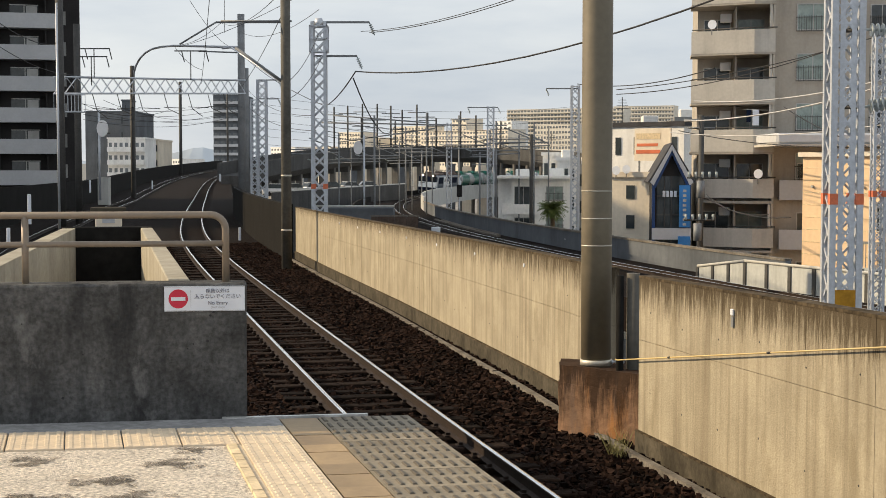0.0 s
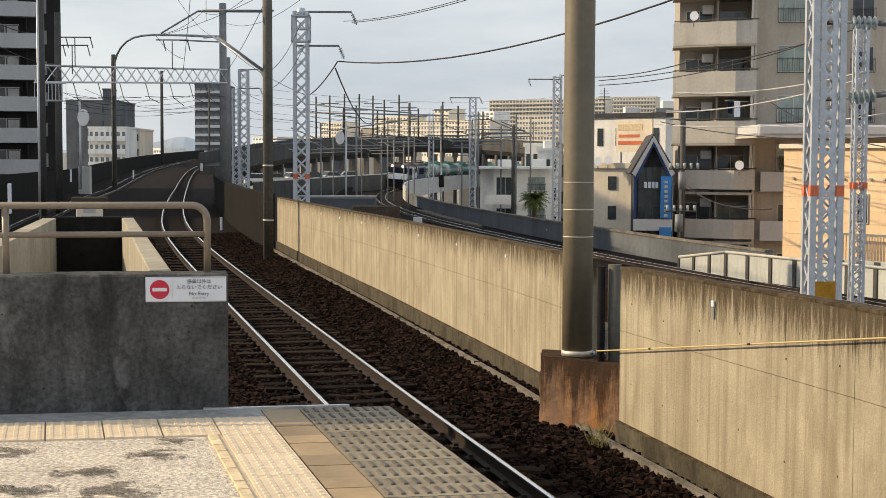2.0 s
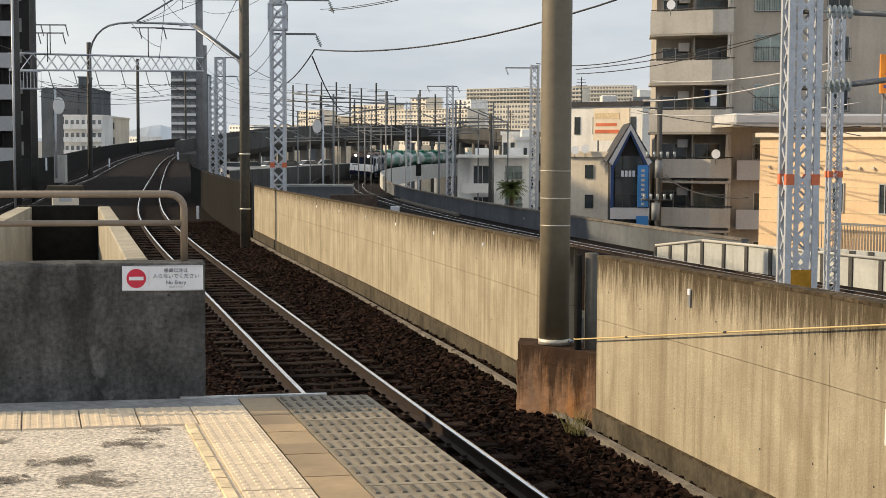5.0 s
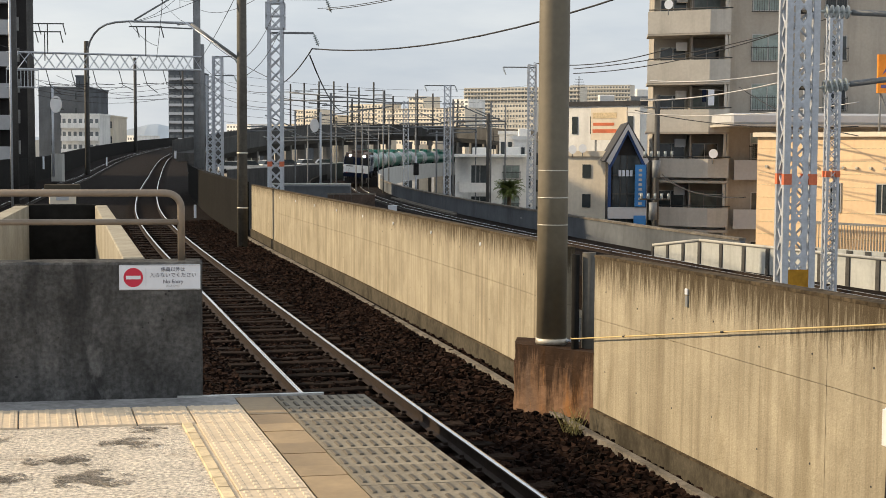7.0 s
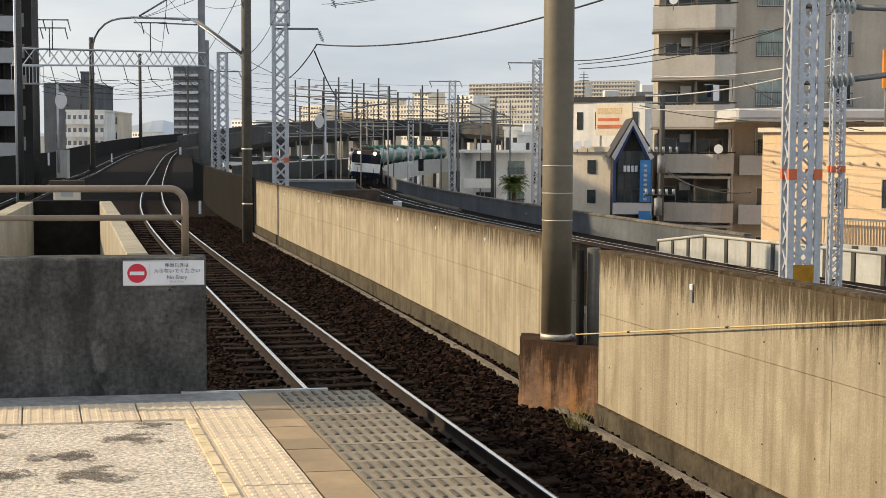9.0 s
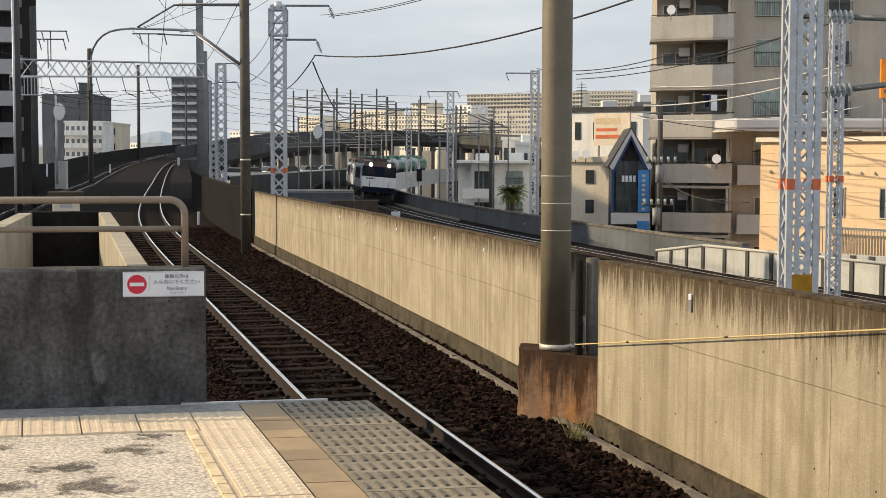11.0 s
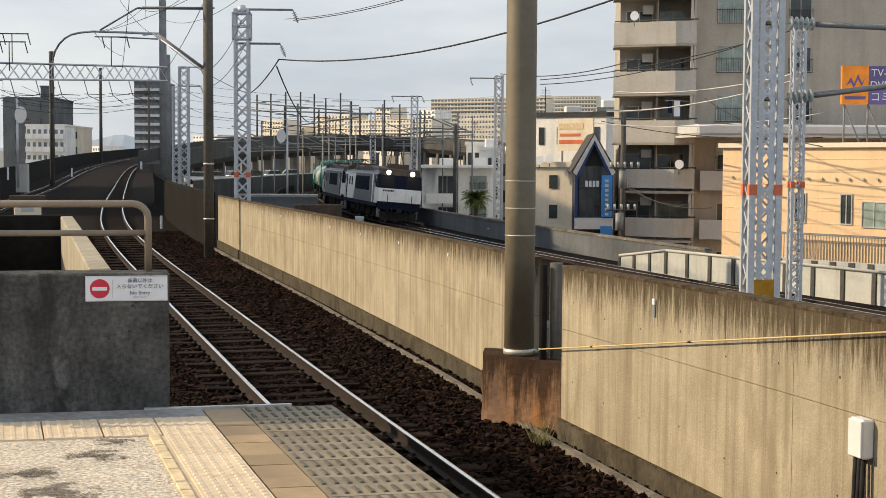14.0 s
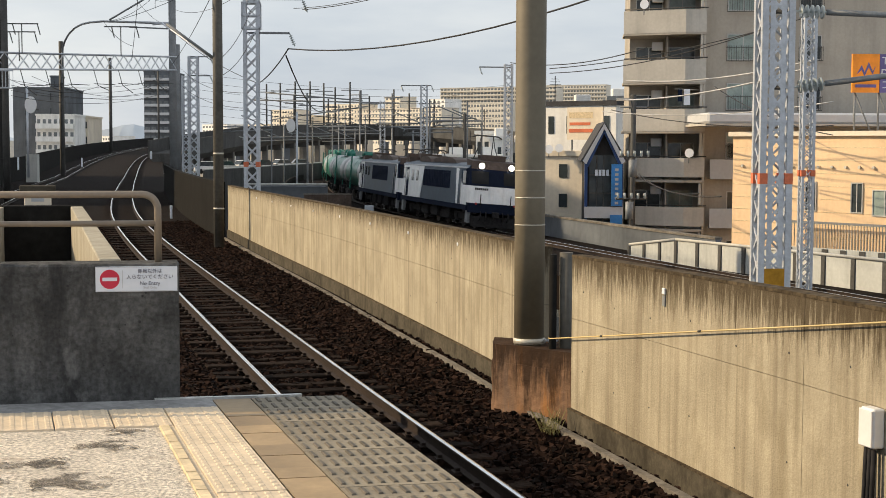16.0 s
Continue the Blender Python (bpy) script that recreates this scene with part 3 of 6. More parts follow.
def ballast_stones(count, y0, y1, o0, o1, name, size=(0.022, 0.055)):
    rs = np.random.RandomState(7)
    verts, faces = [], []
    base = np.array([(x, y, z) for x in (-1, 1) for y in (-1, 1) for z in (-1, 1)], float) * 0.72
    tri = np.array([(0, 1, 3), (0, 3, 2), (4, 6, 7), (4, 7, 5), (0, 4, 5), (0, 5, 1), (2, 3, 7), (2, 7, 6), (0, 2, 6), (0, 6, 4), (1, 5, 7), (1, 7, 3)])
    for i in range(count):
        y = y0 + (y1 - y0) * rs.rand() ** 1.5
        x, yy, z, nx, ny = line_at(y)
        o = rs.uniform(o0, o1)
        if 0.46 < abs(o) < 0.67:
            continue
        r = rs.uniform(*size) * np.array([1.0, rs.uniform(0.6, 1.0), rs.uniform(0.5, 0.9)])
        p = base * r * rs.uniform(0.6, 1.25, (8, 1)) + rs.uniform(-0.28, 0.28, (8, 3)) * r
        tip = rs.uniform(-0.6, 0.6)
        p = np.stack([p[:, 0], p[:, 1] * math.cos(tip) - p[:, 2] * math.sin(tip), p[:, 1] * math.sin(tip) + p[:, 2] * math.cos(tip)], -1)
        a = rs.uniform(0, 6.3)
        c, s = math.cos(a), math.sin(a)
        p = np.stack([p[:, 0] * c - p[:, 1] * s, p[:, 0] * s + p[:, 1] * c, p[:, 2]], -1)
        h = -1.765 if abs(o) < 1.15 else -1.735 + 0.02 * min(1.0, abs(o) - 1.15)
        p += (x + nx * o, yy + ny * o, h + z + rs.uniform(-0.015, 0.03))
        faces.append(tri + 8 * len(verts))
        verts.append(p)
    me = bpy.data.meshes.new(name)
    me.from_pydata(np.concatenate(verts).tolist(), [], np.concatenate(faces).tolist())
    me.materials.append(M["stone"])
    return tagged(new(name, me), "loose brown and grey ballast stones beside the rails", "ballast stones", kind="stuff")


ballast_stones(64000, 6.5, 60, -1.7, 2.62, "ballast_stones")


def rail_parts(track, path, z, cant=0.0):
    for o in (-0.566, 0.566):
        z = z + (cant if o < 0 else -cant)
        r = part("rail", sweep(path, [(o - 0.055, z - 0.15), (o + 0.055, z - 0.15), (o + 0.055, z - 0.14), (o + 0.010, z - 0.12), (o + 0.010, z - 0.04), (o + 0.031, z - 0.03), (o + 0.033, z - 0.010),
                                      (o - 0.033, z - 0.010), (o - 0.031, z - 0.03), (o - 0.010, z - 0.04), (o - 0.010, z - 0.12), (o - 0.055, z - 0.14)]), M["rail_side"], track, "rusty steel rail")
        part("rail_head", sweep(path, [(o - 0.024, z - 0.012), (o + 0.028, z - 0.012), (o + 0.028, z - 0.004), (o + 0.017, z + 0.0005), (o + 0.003, z + 0.0015), (o - 0.011, z - 0.0005), (o - 0.024, z - 0.005)]), M["rail_top"], r, "polished running surface")


near_track = thing("railway_track", "railway track on dark ballast curving past the platform", "railway track")
rail_parts(near_track, line(-25, 420, 1.0), RAIL)
def sleeper_shape(seed):
    """A weathered timber with a sagging, uneven top."""
    bm = solid([(-1.05, 1.05, -0.11, 0.11, -0.16, 0.0)], 0.014)
    bmesh.ops.subdivide_edges(bm, edges=[e for e in bm.edges if e.calc_length() > 0.6], cuts=5)
    for v in bm.verts:
        v.co += noise.noise_vector(v.co * 3.5 + Vector((seed * 7.0, 0, 0))) * 0.016
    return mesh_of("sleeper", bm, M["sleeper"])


sleeper_meshes = [sleeper_shape(k) for k in range(4)]
y = 7.5
while y < 62:
    x, yy, z, nx, ny = line_at(y)
    part("sleeper", sleeper_meshes[int(y * 5) % 4], None, near_track, at=Matrix.Translation((x, yy + 0.05 * math.sin(y * 11.7), z - 1.708 - 0.012 * math.sin(y * 5.1))) @ pose(0, 0, 0, 0, 0, math.degrees(math.atan2(ny, nx)) + 2.2 * math.sin(y * 7.3)))
    y += 0.60
clip_mesh = mesh_of("rail_clip", solid([(-0.115, 0.115, -0.07, 0.07, 0.0, 0.016), (-0.095, -0.05, -0.03, 0.03, 0.016, 0.045), (0.05, 0.095, -0.03, 0.03, 0.016, 0.045)]), M["rail_side"])
y = 7.5
while y < 30:
    x, yy, z, nx, ny = line_at(y)
    for o in (-0.566, 0.566):
        part("rail_clip", clip_mesh, None, near_track, at=Matrix.Translation((x + nx * o, yy + ny * o, z - 1.708)) @ pose(0, 0, 0, 0, 0, math.degrees(math.atan2(ny, nx))))
    y += 0.60
for name, (y0, y1) in (("far_sleepers", (62, 260)),):
    bm = bmesh.new()
    y = y0
    while y < y1:
        x, yy, z, nx, ny = line_at(y)
        q = [bm.verts.new((x + nx * a - ny * b, yy + ny * a + nx * b, z - 1.70)) for a, b in ((-1, -0.11), (1, -0.11), (1, 0.11), (-1, 0.11))]
        bm.faces.new(q)
        y += 0.6
    tagged(part(name, bm, M["sleeper"], near_track), kind="stuff")
left_track = thing("railway_track", "second railway track beside the far parapet", "railway track")
rail_parts(left_track, [(x - nx * 6.6, y - ny * 6.6, z, nx, ny) for x, y, z, nx, ny in line(20, 420, 2.0)], RAIL)

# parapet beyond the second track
tagged(part("parapet_far", sweep(line(12, 430, 3), [(-10.2, -2.6), (-9.95, -2.6), (-9.95, 0.42), (-10.2, 0.42)]), M["black_concrete"]), "very dark streaked concrete parapet along the far track", "parapet wall", kind="structure")

# ---- the sunlit wall beside the near track ----
def wall_off(y):
    return float(np.interp(y, [3, 15.7, 19.3, 30, 47], [2.27, 2.415, 2.60, 2.86, 3.02]))


def wall_line(y0, y1, extra=0.0, step=1.0):
    out = []
    k = max(1, int(math.ceil((y1 - y0) / step)))
    for i in range(k + 1):
        x, y, z, nx, ny = line_at(y0 + (y1 - y0) * i / k)
        o = wall_off(y) + extra
        out.append((x + nx * o, y + ny * o, 0.0, nx, ny))
    return out


def top_z(y):
    return float(np.interp(y, [3, 10.7, 15.7, 47], [0.36, 0.32, 0.25, 0.10]))


def lift(y0, y1, lo, hi, face=0.0, thick=0.22):
    """One cast panel of the wall between two joints, with a top that follows the fall."""
    bm = bmesh.new()
    rings = []
    for x, y, z, nx, ny in wall_line(y0, y1, 0.0, 1.2):
        rings.append([bm.verts.new((x + nx * o, y + ny * o, h)) for o, h in ((face, lo(y)), (face, hi(y)), (face + thick, hi(y)), (face + thick, lo(y)))])
    for a, b in zip(rings, rings[1:]):
        for i in range(4):
            bm.faces.new((a[i], a[(i + 1) % 4], b[(i + 1) % 4], b[i]))
    bm.faces.new(rings[0][::-1])
    bm.faces.new(rings[-1])
    bmesh.ops.recalc_face_normals(bm, faces=bm.faces[:])
    return bm


wall = thing("trackside_wall", "rain-streaked sunlit concrete wall beside the track", "concrete wall", kind="structure")
mid = lambda y: top_z(y) - 0.70
for ya, yb, face in ((3.0, 15.08, -0.10), (16.45, 49.4, 0.0)):
    tagged(part("wall_core", lift(ya + 0.01, yb - 0.01, lambda y: -1.9, lambda y: top_z(y) - 0.012, face + 0.02, 0.11), M["plinth"], wall))
    joints = [3.0, 6.4, 10.22, 15.08] if ya < 10 else [ya + (yb - ya) * k / 7 for k in range(8)]
    for y, y_end in zip(joints, joints[1:]):
        step = y_end - y
        part("wall_panel", lift(y + 0.003, y + step - 0.003, lambda q: -1.9, lambda q: mid(q) - 0.003, face, 0.15), M["wall_concrete"], wall)
        part("wall_panel", lift(y + 0.003, y + step - 0.003, lambda q: mid(q) + 0.002, lambda q: top_z(q) - 0.02, face, 0.15), M["wall_concrete"], wall)
    part("wall_cap", lift(ya, yb, lambda q: top_z(q) - 0.022, lambda q: top_z(q) + 0.006, face - 0.006, 0.162), M["wall_top"], wall, "dark mossy top edge")
    part("plinth", lift(ya, yb, lambda q: -1.9, lambda q: -1.46, face - 0.04, 0.04), M["plinth"], wall, "low dark concrete plinth")
    part("plinth_moss", lift(ya, yb, lambda q: -1.462, lambda q: -1.448, face - 0.043, 0.045), M["wall_top"], wall, "dark mossy ledge")
part("kerb_edge", lift(3.0, 49.4, lambda q: -1.9, lambda q: -1.655 + 0.008 * math.sin(q * 5.0), -0.30, 0.09), M["kerb_dark"], wall, "dull gutter edge")
bm = bmesh.new()
for i in range(46):
    y = 7.0 + i * 0.86
    face = -0.10 if y < 15.55 else 0.0
    if 14.8 < y < 16.7:
        continue
    for h in (-1.05, -0.18):
        x, yy, z, nx, ny = wall_line(y, y + 0.01, face)[0]
        h2 = h + 0.06 * math.sin(i * 2.3)
        rod(bm, (x - nx * 0.003, yy - ny * 0.003, h2), (x + nx * 0.01, yy + ny * 0.01, h2), 0.0095, 7)
tagged(part("tie_holes", bm, M["wire"], wall), kind="stuff")
bm = bmesh.new()
for i in range(9):
    y = 17.3 + i * 3.1
    x, yy, z, nx, ny = wall_line(y, y + 0.01, 0.0)[0]
    rod(bm, (x - nx * 0.012, yy - ny * 0.012, top_z(y) - 0.22), (x + nx * 0.01, yy + ny * 0.01, top_z(y) - 0.22), 0.028, 10)
part("marker_studs", bm, M["sign_white"], wall, "small pale marker studs")

# near-black wall beyond the sunlit one
tagged(part("wall_dark", sweep([(x, y, 0, nx, ny) for x, y, z, nx, ny in line(49.6, 100, 2)], [(2.70, -1.75), (2.70, 0.20), (2.95, 0.20), (2.95, -1.75)]), M["black_concrete"]), "near-black streaked concrete wall beside the curving track", "concrete wall", kind="structure")

# large pole on its block
block = thing("pole_footing", "rust-stained concrete footing block of the steel pole", "footing")


def footing_plan(grow):
    c = Vector((1.80, 16.7))
    return [tuple(c + (Vector(p) - c) * (1 + grow)) for p in ((1.375, 16.90), (2.24, 16.02), (2.40, 17.2), (1.44, 17.5))]


for name, grow, lo, hi in (("block", 0.0, -1.95, -1.115), ("cap", -0.035, -1.114, -0.90)):
    bm = prism(footing_plan(grow), 2, lo, hi)
    bmesh.ops.subdivide_edges(bm, edges=[e for e in bm.edges if e.calc_length() > 0.3], cuts=9, use_grid_fill=True)
    for v in bm.verts:
        v.co += noise.noise_vector(v.co * 5) * 0.016 + noise.noise_vector(v.co * 17) * 0.006
    part(name, bm, M["rust_block"], block)
pole = thing("steel_pole", "tall round bronze-painted steel pole on a concrete footing", "pole", pose(1.81, 16.8, -0.905))
bm = tube([(0, 0, 0.0), (0, 0, 2.0), (0, 0, 5.0), (0, 0, 9.5)], 0.179, 28)
part("shaft", bm, M["pole"], pole)
bm = bmesh.new()
rod(bm, (0, 0, 0.02), (0, 0, 0.085), 0.188, 28)
part("foot_band", bm, M["band"], pole, "pale clamp band round the foot")
for z in (1.425, 1.745, 2.065):
    bm = bmesh.new()
    rod(bm, (0, 0, z), (0, 0, z + 0.012), 0.1815, 28)
    part("band", bm, M["band"], pole)
bm = bmesh.new()
for q in range(4):
    rod(bm, (0.17 + 0.04 * q, -0.10, 0.05), (0.20 + 0.04 * q, -0.10, 0.07), 0.022, 8)
part("clamp", bm, M["galv"], pole, "bright clamp with bolts")
for k, (dx, r) in enumerate(((0.29, 0.045), (0.45, 0.078))):
    pipe = thing("conduit_pipe", "dark vertical conduit pipe between pole and wall", "pipe", pose(1.755 + dx, 16.42 + 0.05 * k, -1.7))
    part("pipe", tube([(0, 0, 0), (0, 0, 1.9 + 0.02 * k)], r, 12), M["black_concrete"] if k == 0 else M["pole_grey"], pipe)
x, yy, z, nx, ny = wall_line(15.6, 15.61, -0.16)[0]
x2, y2, _, _, _ = wall_line(8.2, 8.21, -0.15)[0]
guy = thing("guy_cable", "yellow-sleeved guy cable stretched along the wall", "cable")
part("sleeve", tube([(2.02, 16.60, -0.80), (x, yy, -0.745), (x2, y2, 0.377)], 0.0072, 8), M["cable_yellow"], guy)
bm = bmesh.new()
for f in (0.2, 0.5):
    a, b = Vector((x, yy, -0.745)), Vector((x2, y2, 0.377))
    rod(bm, a.lerp(b, f), a.lerp(b, f + 0.008), 0.0105, 8)
part("ties", bm, M["wire"], guy)

tag = thing("wall_tag", "small grey plate with a white stud on the wall", "plate", None)
x, yy, z, nx, ny = wall_line(12.7, 12.71, -0.112)[0]
tag.matrix_basis = pose(x, yy, 0.07, 0, 0, math.degrees(math.atan2(ny, nx)))
part("plate", solid([(-0.004, 0.008, -0.025, 0.025, -0.12, -0.02)]), M["grey_steel"], tag)
part("stud", solid([(-0.012, 0.008, -0.028, 0.028, -0.01, 0.05)], 0.006), M["sign_white"], tag)
x, yy, z, nx, ny = wall_line(9.22, 9.23, -0.11)[0]
jb = thing("junction_box", "white plastic junction box fixed to the wall with cables below", "junction box", pose(x, yy, -0.515, 0, 0, math.degrees(math.atan2(ny, nx))))
part("housing", solid([(-0.085, 0.01, -0.085, 0.085, -0.14, 0.14)], 0.012), M["white_box"], jb)
part("lid", solid([(-0.098, -0.087, -0.08, 0.08, -0.13, 0.13)], 0.004), M["white_box"], jb)
for dy in (-0.045, 0.0, 0.05):
    part("cable", tube([(-0.05, dy, -0.15), (-0.06, dy, -0.5), (-0.05, dy * 1.2, -1.25)], 0.017, 8), M["under"], jb)

# dry weed at the footing
weed = thing("weed", "small dry green weed growing by the footing", "weed", pose(1.90, 15.40, -1.70))
bm = bmesh.new()
rnd = random.Random(9)
for i in range(130):
    a, l0 = rnd.uniform(0, 6.3), rnd.uniform(0.06, 0.36)
    d = Vector((math.cos(a) * 0.45, math.sin(a) * 0.45, 1)).normalized() * l0
    b = Vector((rnd.uniform(-0.09, 0.09), rnd.uniform(-0.09, 0.09), 0))
    s = Vector((-math.sin(a), math.cos(a), 0)) * 0.0016
    bm.faces.new([bm.verts.new(b - s), bm.verts.new(b + s), bm.verts.new(b + d * 0.7 + s), bm.verts.new(b + d * 1.0 + Vector((d.x, d.y, -0.05)) * 0.06)])
tagged(part("foliage", bm, M["weed"], weed), kind="stuff")


# ---- poles, masts and wires ----
def brackets(bm, z, arms, r=0.03):
    for x0, x1, dz in arms:
        rod(bm, (x0, 0, z), (x1, 0, z + dz), r, 6)


def insulator(parent, p, length=0.5, tilt=(0, 0, -1), name="insulator", fat=0.07):
    bm = bmesh.new()
    a, d = Vector(p), Vector(tilt).normalized()
    rod(bm, a, a + d * length, 0.025, 6)
    for i in range(5):
        c = a + d * length * (0.2 + 0.15 * i)
        rod(bm, c, c + d * 0.03, fat, 8)
    part(name, bm, M["insulator"], parent)


def lattice_mast(x, y, z0, z1, w, label, cap=None, red=None, mat="galv"):
    t = thing("lattice_mast", label, "lattice mast", pose(x, y, z0))
    bm = lattice(bmesh.new(), w, z1 - z0, leg=0.055 * w / 0.6 + 0.012)
    part("lattice", bm, M[mat], t)
    h = z1 - z0
    if red:
        c = w / 2 + 0.008
        for sx in (-c + 0.02, c - 0.02):
            for sy in (-c + 0.02, c - 0.02):
                part("red_mark", solid([(sx - 0.075, sx + 0.075, sy - 0.075, sy + 0.075, red - z0 - 0.10, red - z0 + 0.10)]), M["red_paint"], t, "faded red paint mark")
    for z, x0, x1 in cap or ():
        part("cross_arm", solid([(x0, x1, -0.04, 0.04, z - z0 - 0.04, z - z0 + 0.04)]), M["grey_steel"], t)
        for xe in (x0, x1):
            if abs(xe) > w:
                insulator(t, (xe, 0, z - z0), 0.55, (0.4, 0, -1))
    return t


def tube_pole(x, y, z0, z1, r, label, mat="pole", arms=(), r2=None):
    t = thing("steel_pole", label, "pole", pose(x, y, z0))
    bm = bmesh.new()
    rod(bm, (0, 0, 0), (0, 0, z1 - z0), r, 14, r2 or r * 0.9)
    part("shaft", bm, M[mat], t)
    for z, x0, x1, dz, rr in arms:
        part("arm", tube([(x0, 0, z - z0), (x1, 0, z - z0 + dz)], rr, 6), M["grey_steel"], t)
    return t


def at_x(px, y):
    """Sideways place of something y metres out, by its place across the view when the camera looks straight out."""
    return (px - 784) * y / 2525


def at_z(py, y):
    return 1.42 - (py - 300) * y / 2525


def wire(name, a, b, sag, r, mat="wire", label="thin black overhead wire", n=14):
    a, b = Vector(a), Vector(b)
    pts = [a.lerp(b, i / n) - Vector((0, 0, sag * 4 * (i / n) * (1 - i / n))) for i in range(n + 1)]
    w = part(name, tube(pts, r, 5), M[mat])
    return tagged(w, label, "wire")


def spot(px, py, y):
    return (at_x(px, y), y, at_z(py, y))


# near pole at the wall's end, with its bracket and floodlight arm
p2 = tube_pole(at_x(507, 44.5), 44.5, -1.7, 8.5, 0.165, "grey-brown steel pole at the end of the wall", "pole_grey", arms=((at_z(40, 44.5), -2.0, 0.2, 0.0, 0.03), (at_z(146, 44.5), -0.1, -1.55, 1.05, 0.05)))
for z in (1.2, 2.9):
    bm = bmesh.new()
    rod(bm, (0, 0, z), (0, 0, z + 0.05), 0.172, 14)
    part("band", bm, M["band"], p2)
lamp_arm = thing("curved_bracket_arm", "pale curved steel bracket arm held between the track poles", "bracket arm")
pts = [spot(237, 190, 149.7), spot(240, 130, 149), spot(244, 117, 148), spot(251, 105, 147), spot(261, 95, 145), spot(273, 88.5, 142), spot(288, 85, 138), spot(310, 83, 132), spot(365, 84, 114), spot(425, 86, 98)]
part("arm", tube(pts, 0.10, 8), M["galv"], lamp_arm)
part("arm_tip", tube([spot(395, 88, 92), spot(412, 86, 92), spot(505, 149, 44.7)], 0.06, 8), M["galv"], lamp_arm)

tube_pole(at_x(429, 98), 98, -1.7, at_z(28, 98), 0.27, "dark steel pole carrying the overhead gantry", "grey_steel", arms=((at_z(42, 98), -1.7, 3.3, 0, 0.07), (at_z(42, 98), -1.7, -4.2, -1.5, 0.06), (at_z(95, 98), -0.3, -2.9, 0.1, 0.05)))
tube_pole(at_x(437, 104), 104, -1.7, at_z(122, 104), 0.22, "dark steel pole beside the gantry", "grey_steel")
tube_pole(at_x(237, 150), 150, -6.0, at_z(118, 150), 0.27, "dark steel pole along the far parapet", "dark_steel")
tube_pole(at_x(321, 292), 292, -6.0, at_z(146, 292), 0.34, "thin dark pole along the far track", "dark_steel")
tube_pole(at_x(404, 400), 400, -6.0, at_z(165, 400), 0.30, "thin dark pole along the far track", "dark_steel")
tube_pole(at_x(110, 76), 76, -1.9, at_z(-20, 76), 0.22, "dark steel post of the gantry", "dark_steel")
tube_pole(at_x(140, 80), 80, -1.9, at_z(45, 80), 0.20, "dark steel post of the gantry", "dark_steel")
tube_pole(at_x(105, 70), 70, -1.9, at_z(8, 70), 0.06, "slim pale steel post with a rounded tip", "galv")
# overhead gantry: a lattice girder
gan = thing("overhead_gantry", "grey steel lattice girder spanning the tracks", "gantry")
bm = bmesh.new()
A, B = Vector(spot(108, 152, 78)), Vector(spot(428, 155, 98))
along = (B - A)
n = 18
hh = 0.45
for s in (-0.35, 0.35):
    off = Vector((-along.y, along.x, 0)).normalized() * s
    for z in (-hh, hh):
        rod(bm, A + off + Vector((0, 0, z)), B + off + Vector((0, 0, z)), 0.05, 5)
    for i in range(n):
        a, b = A + along * (i / n) + off, A + along * ((i + 1) / n) + off
        k = hh if i % 2 else -hh
        rod(bm, a + Vector((0, 0, k)), b - Vector((0, 0, k)), 0.03, 4, cap=False)
part("girder", bm, M["galv"], gan)
for i, f in enumerate((0.15, 0.27, 0.38, 0.52, 0.66, 0.78, 0.88)):
    p = A + along * f
    bm = tube([p + Vector((0, 0, -hh)), p + Vector((0.25, 0, -1.4)), p + Vector((0.9, 0, -1.9 + 0.2 * (i % 2)))], 0.026, 5)
    rod(bm, p + Vector((0.0, 0, -1.3)), p + Vector((1.3, 0, -1.35)), 0.022, 5)
    part("registration_arm", bm, M["dark_steel"], gan)
bm = bmesh.new()
for z in (-0.95, 0.0):
    for s in (-0.4, 0.4):
        rod(bm, (-0.75, s, z), (0.75, s, z), 0.035, 5)
for i in range(9):
    for s in (-0.4, 0.4):
        rod(bm, (-0.75 + 0.1875 * i, s, -0.95), (-0.75 + 0.1875 * i, s, 0.0), 0.016, 4)
part("service_cage", bm, M["galv"], gan, "grey steel service cage", at=Matrix.Translation(spot(126, 168, 78)))
for px, py in ((170, 88), (165, 102), (340, 92)):
    p = Vector(spot(px, py, 80))
    bm = bmesh.new()
    rod(bm, p - Vector((0.9, 0, 0)), p + Vector((0.9, 0, 0)), 0.035, 5)
    rod(bm, p, p - Vector((0, 0, 1.6)), 0.03, 5)
    for sx in (-0.5, 0.85):
        rod(bm, p + Vector((sx, 0, 0)), p + Vector((sx + 0.15, 0, -0.6)), 0.032, 6)
    part("wire_hanger", bm, M["dark_steel"], gan)

# lattice masts
lattice_mast(at_x(566, 57), 57, -4.0, at_z(42, 57), 0.50, "white galvanised lattice mast behind the wall", ((at_z(42, 57), -0.25, 2.0), (at_z(101, 57), -0.25, 1.5)), at_z(330, 57))
cage = thing("mast_cage", "white steel cage on the head of the mast", "mast cage", pose(at_x(566, 57), 57, at_z(95, 57)))
part("frame", solid([(sx - 0.03, sx + 0.03, sy - 0.03, sy + 0.03, 0, 1.05) for sx in (-0.34, 0.34) for sy in (-0.34, 0.34)] + [(-0.36, 0.36, sy - 0.03, sy + 0.03, z, z + 0.05) for sy in (-0.34, 0.34) for z in (0.0, 0.5, 1.0)] + [(sx - 0.03, sx + 0.03, -0.34, 0.34, z, z + 0.05) for sx in (-0.34, 0.34) for z in (0.0, 0.5, 1.0)]), M["galv"], cage)
bm = bmesh.new()
rod(bm, (0, 0, 1.05), (0, 0, 1.35), 0.22, 12, 0.14)
part("cap", bm, M["galv"], cage)
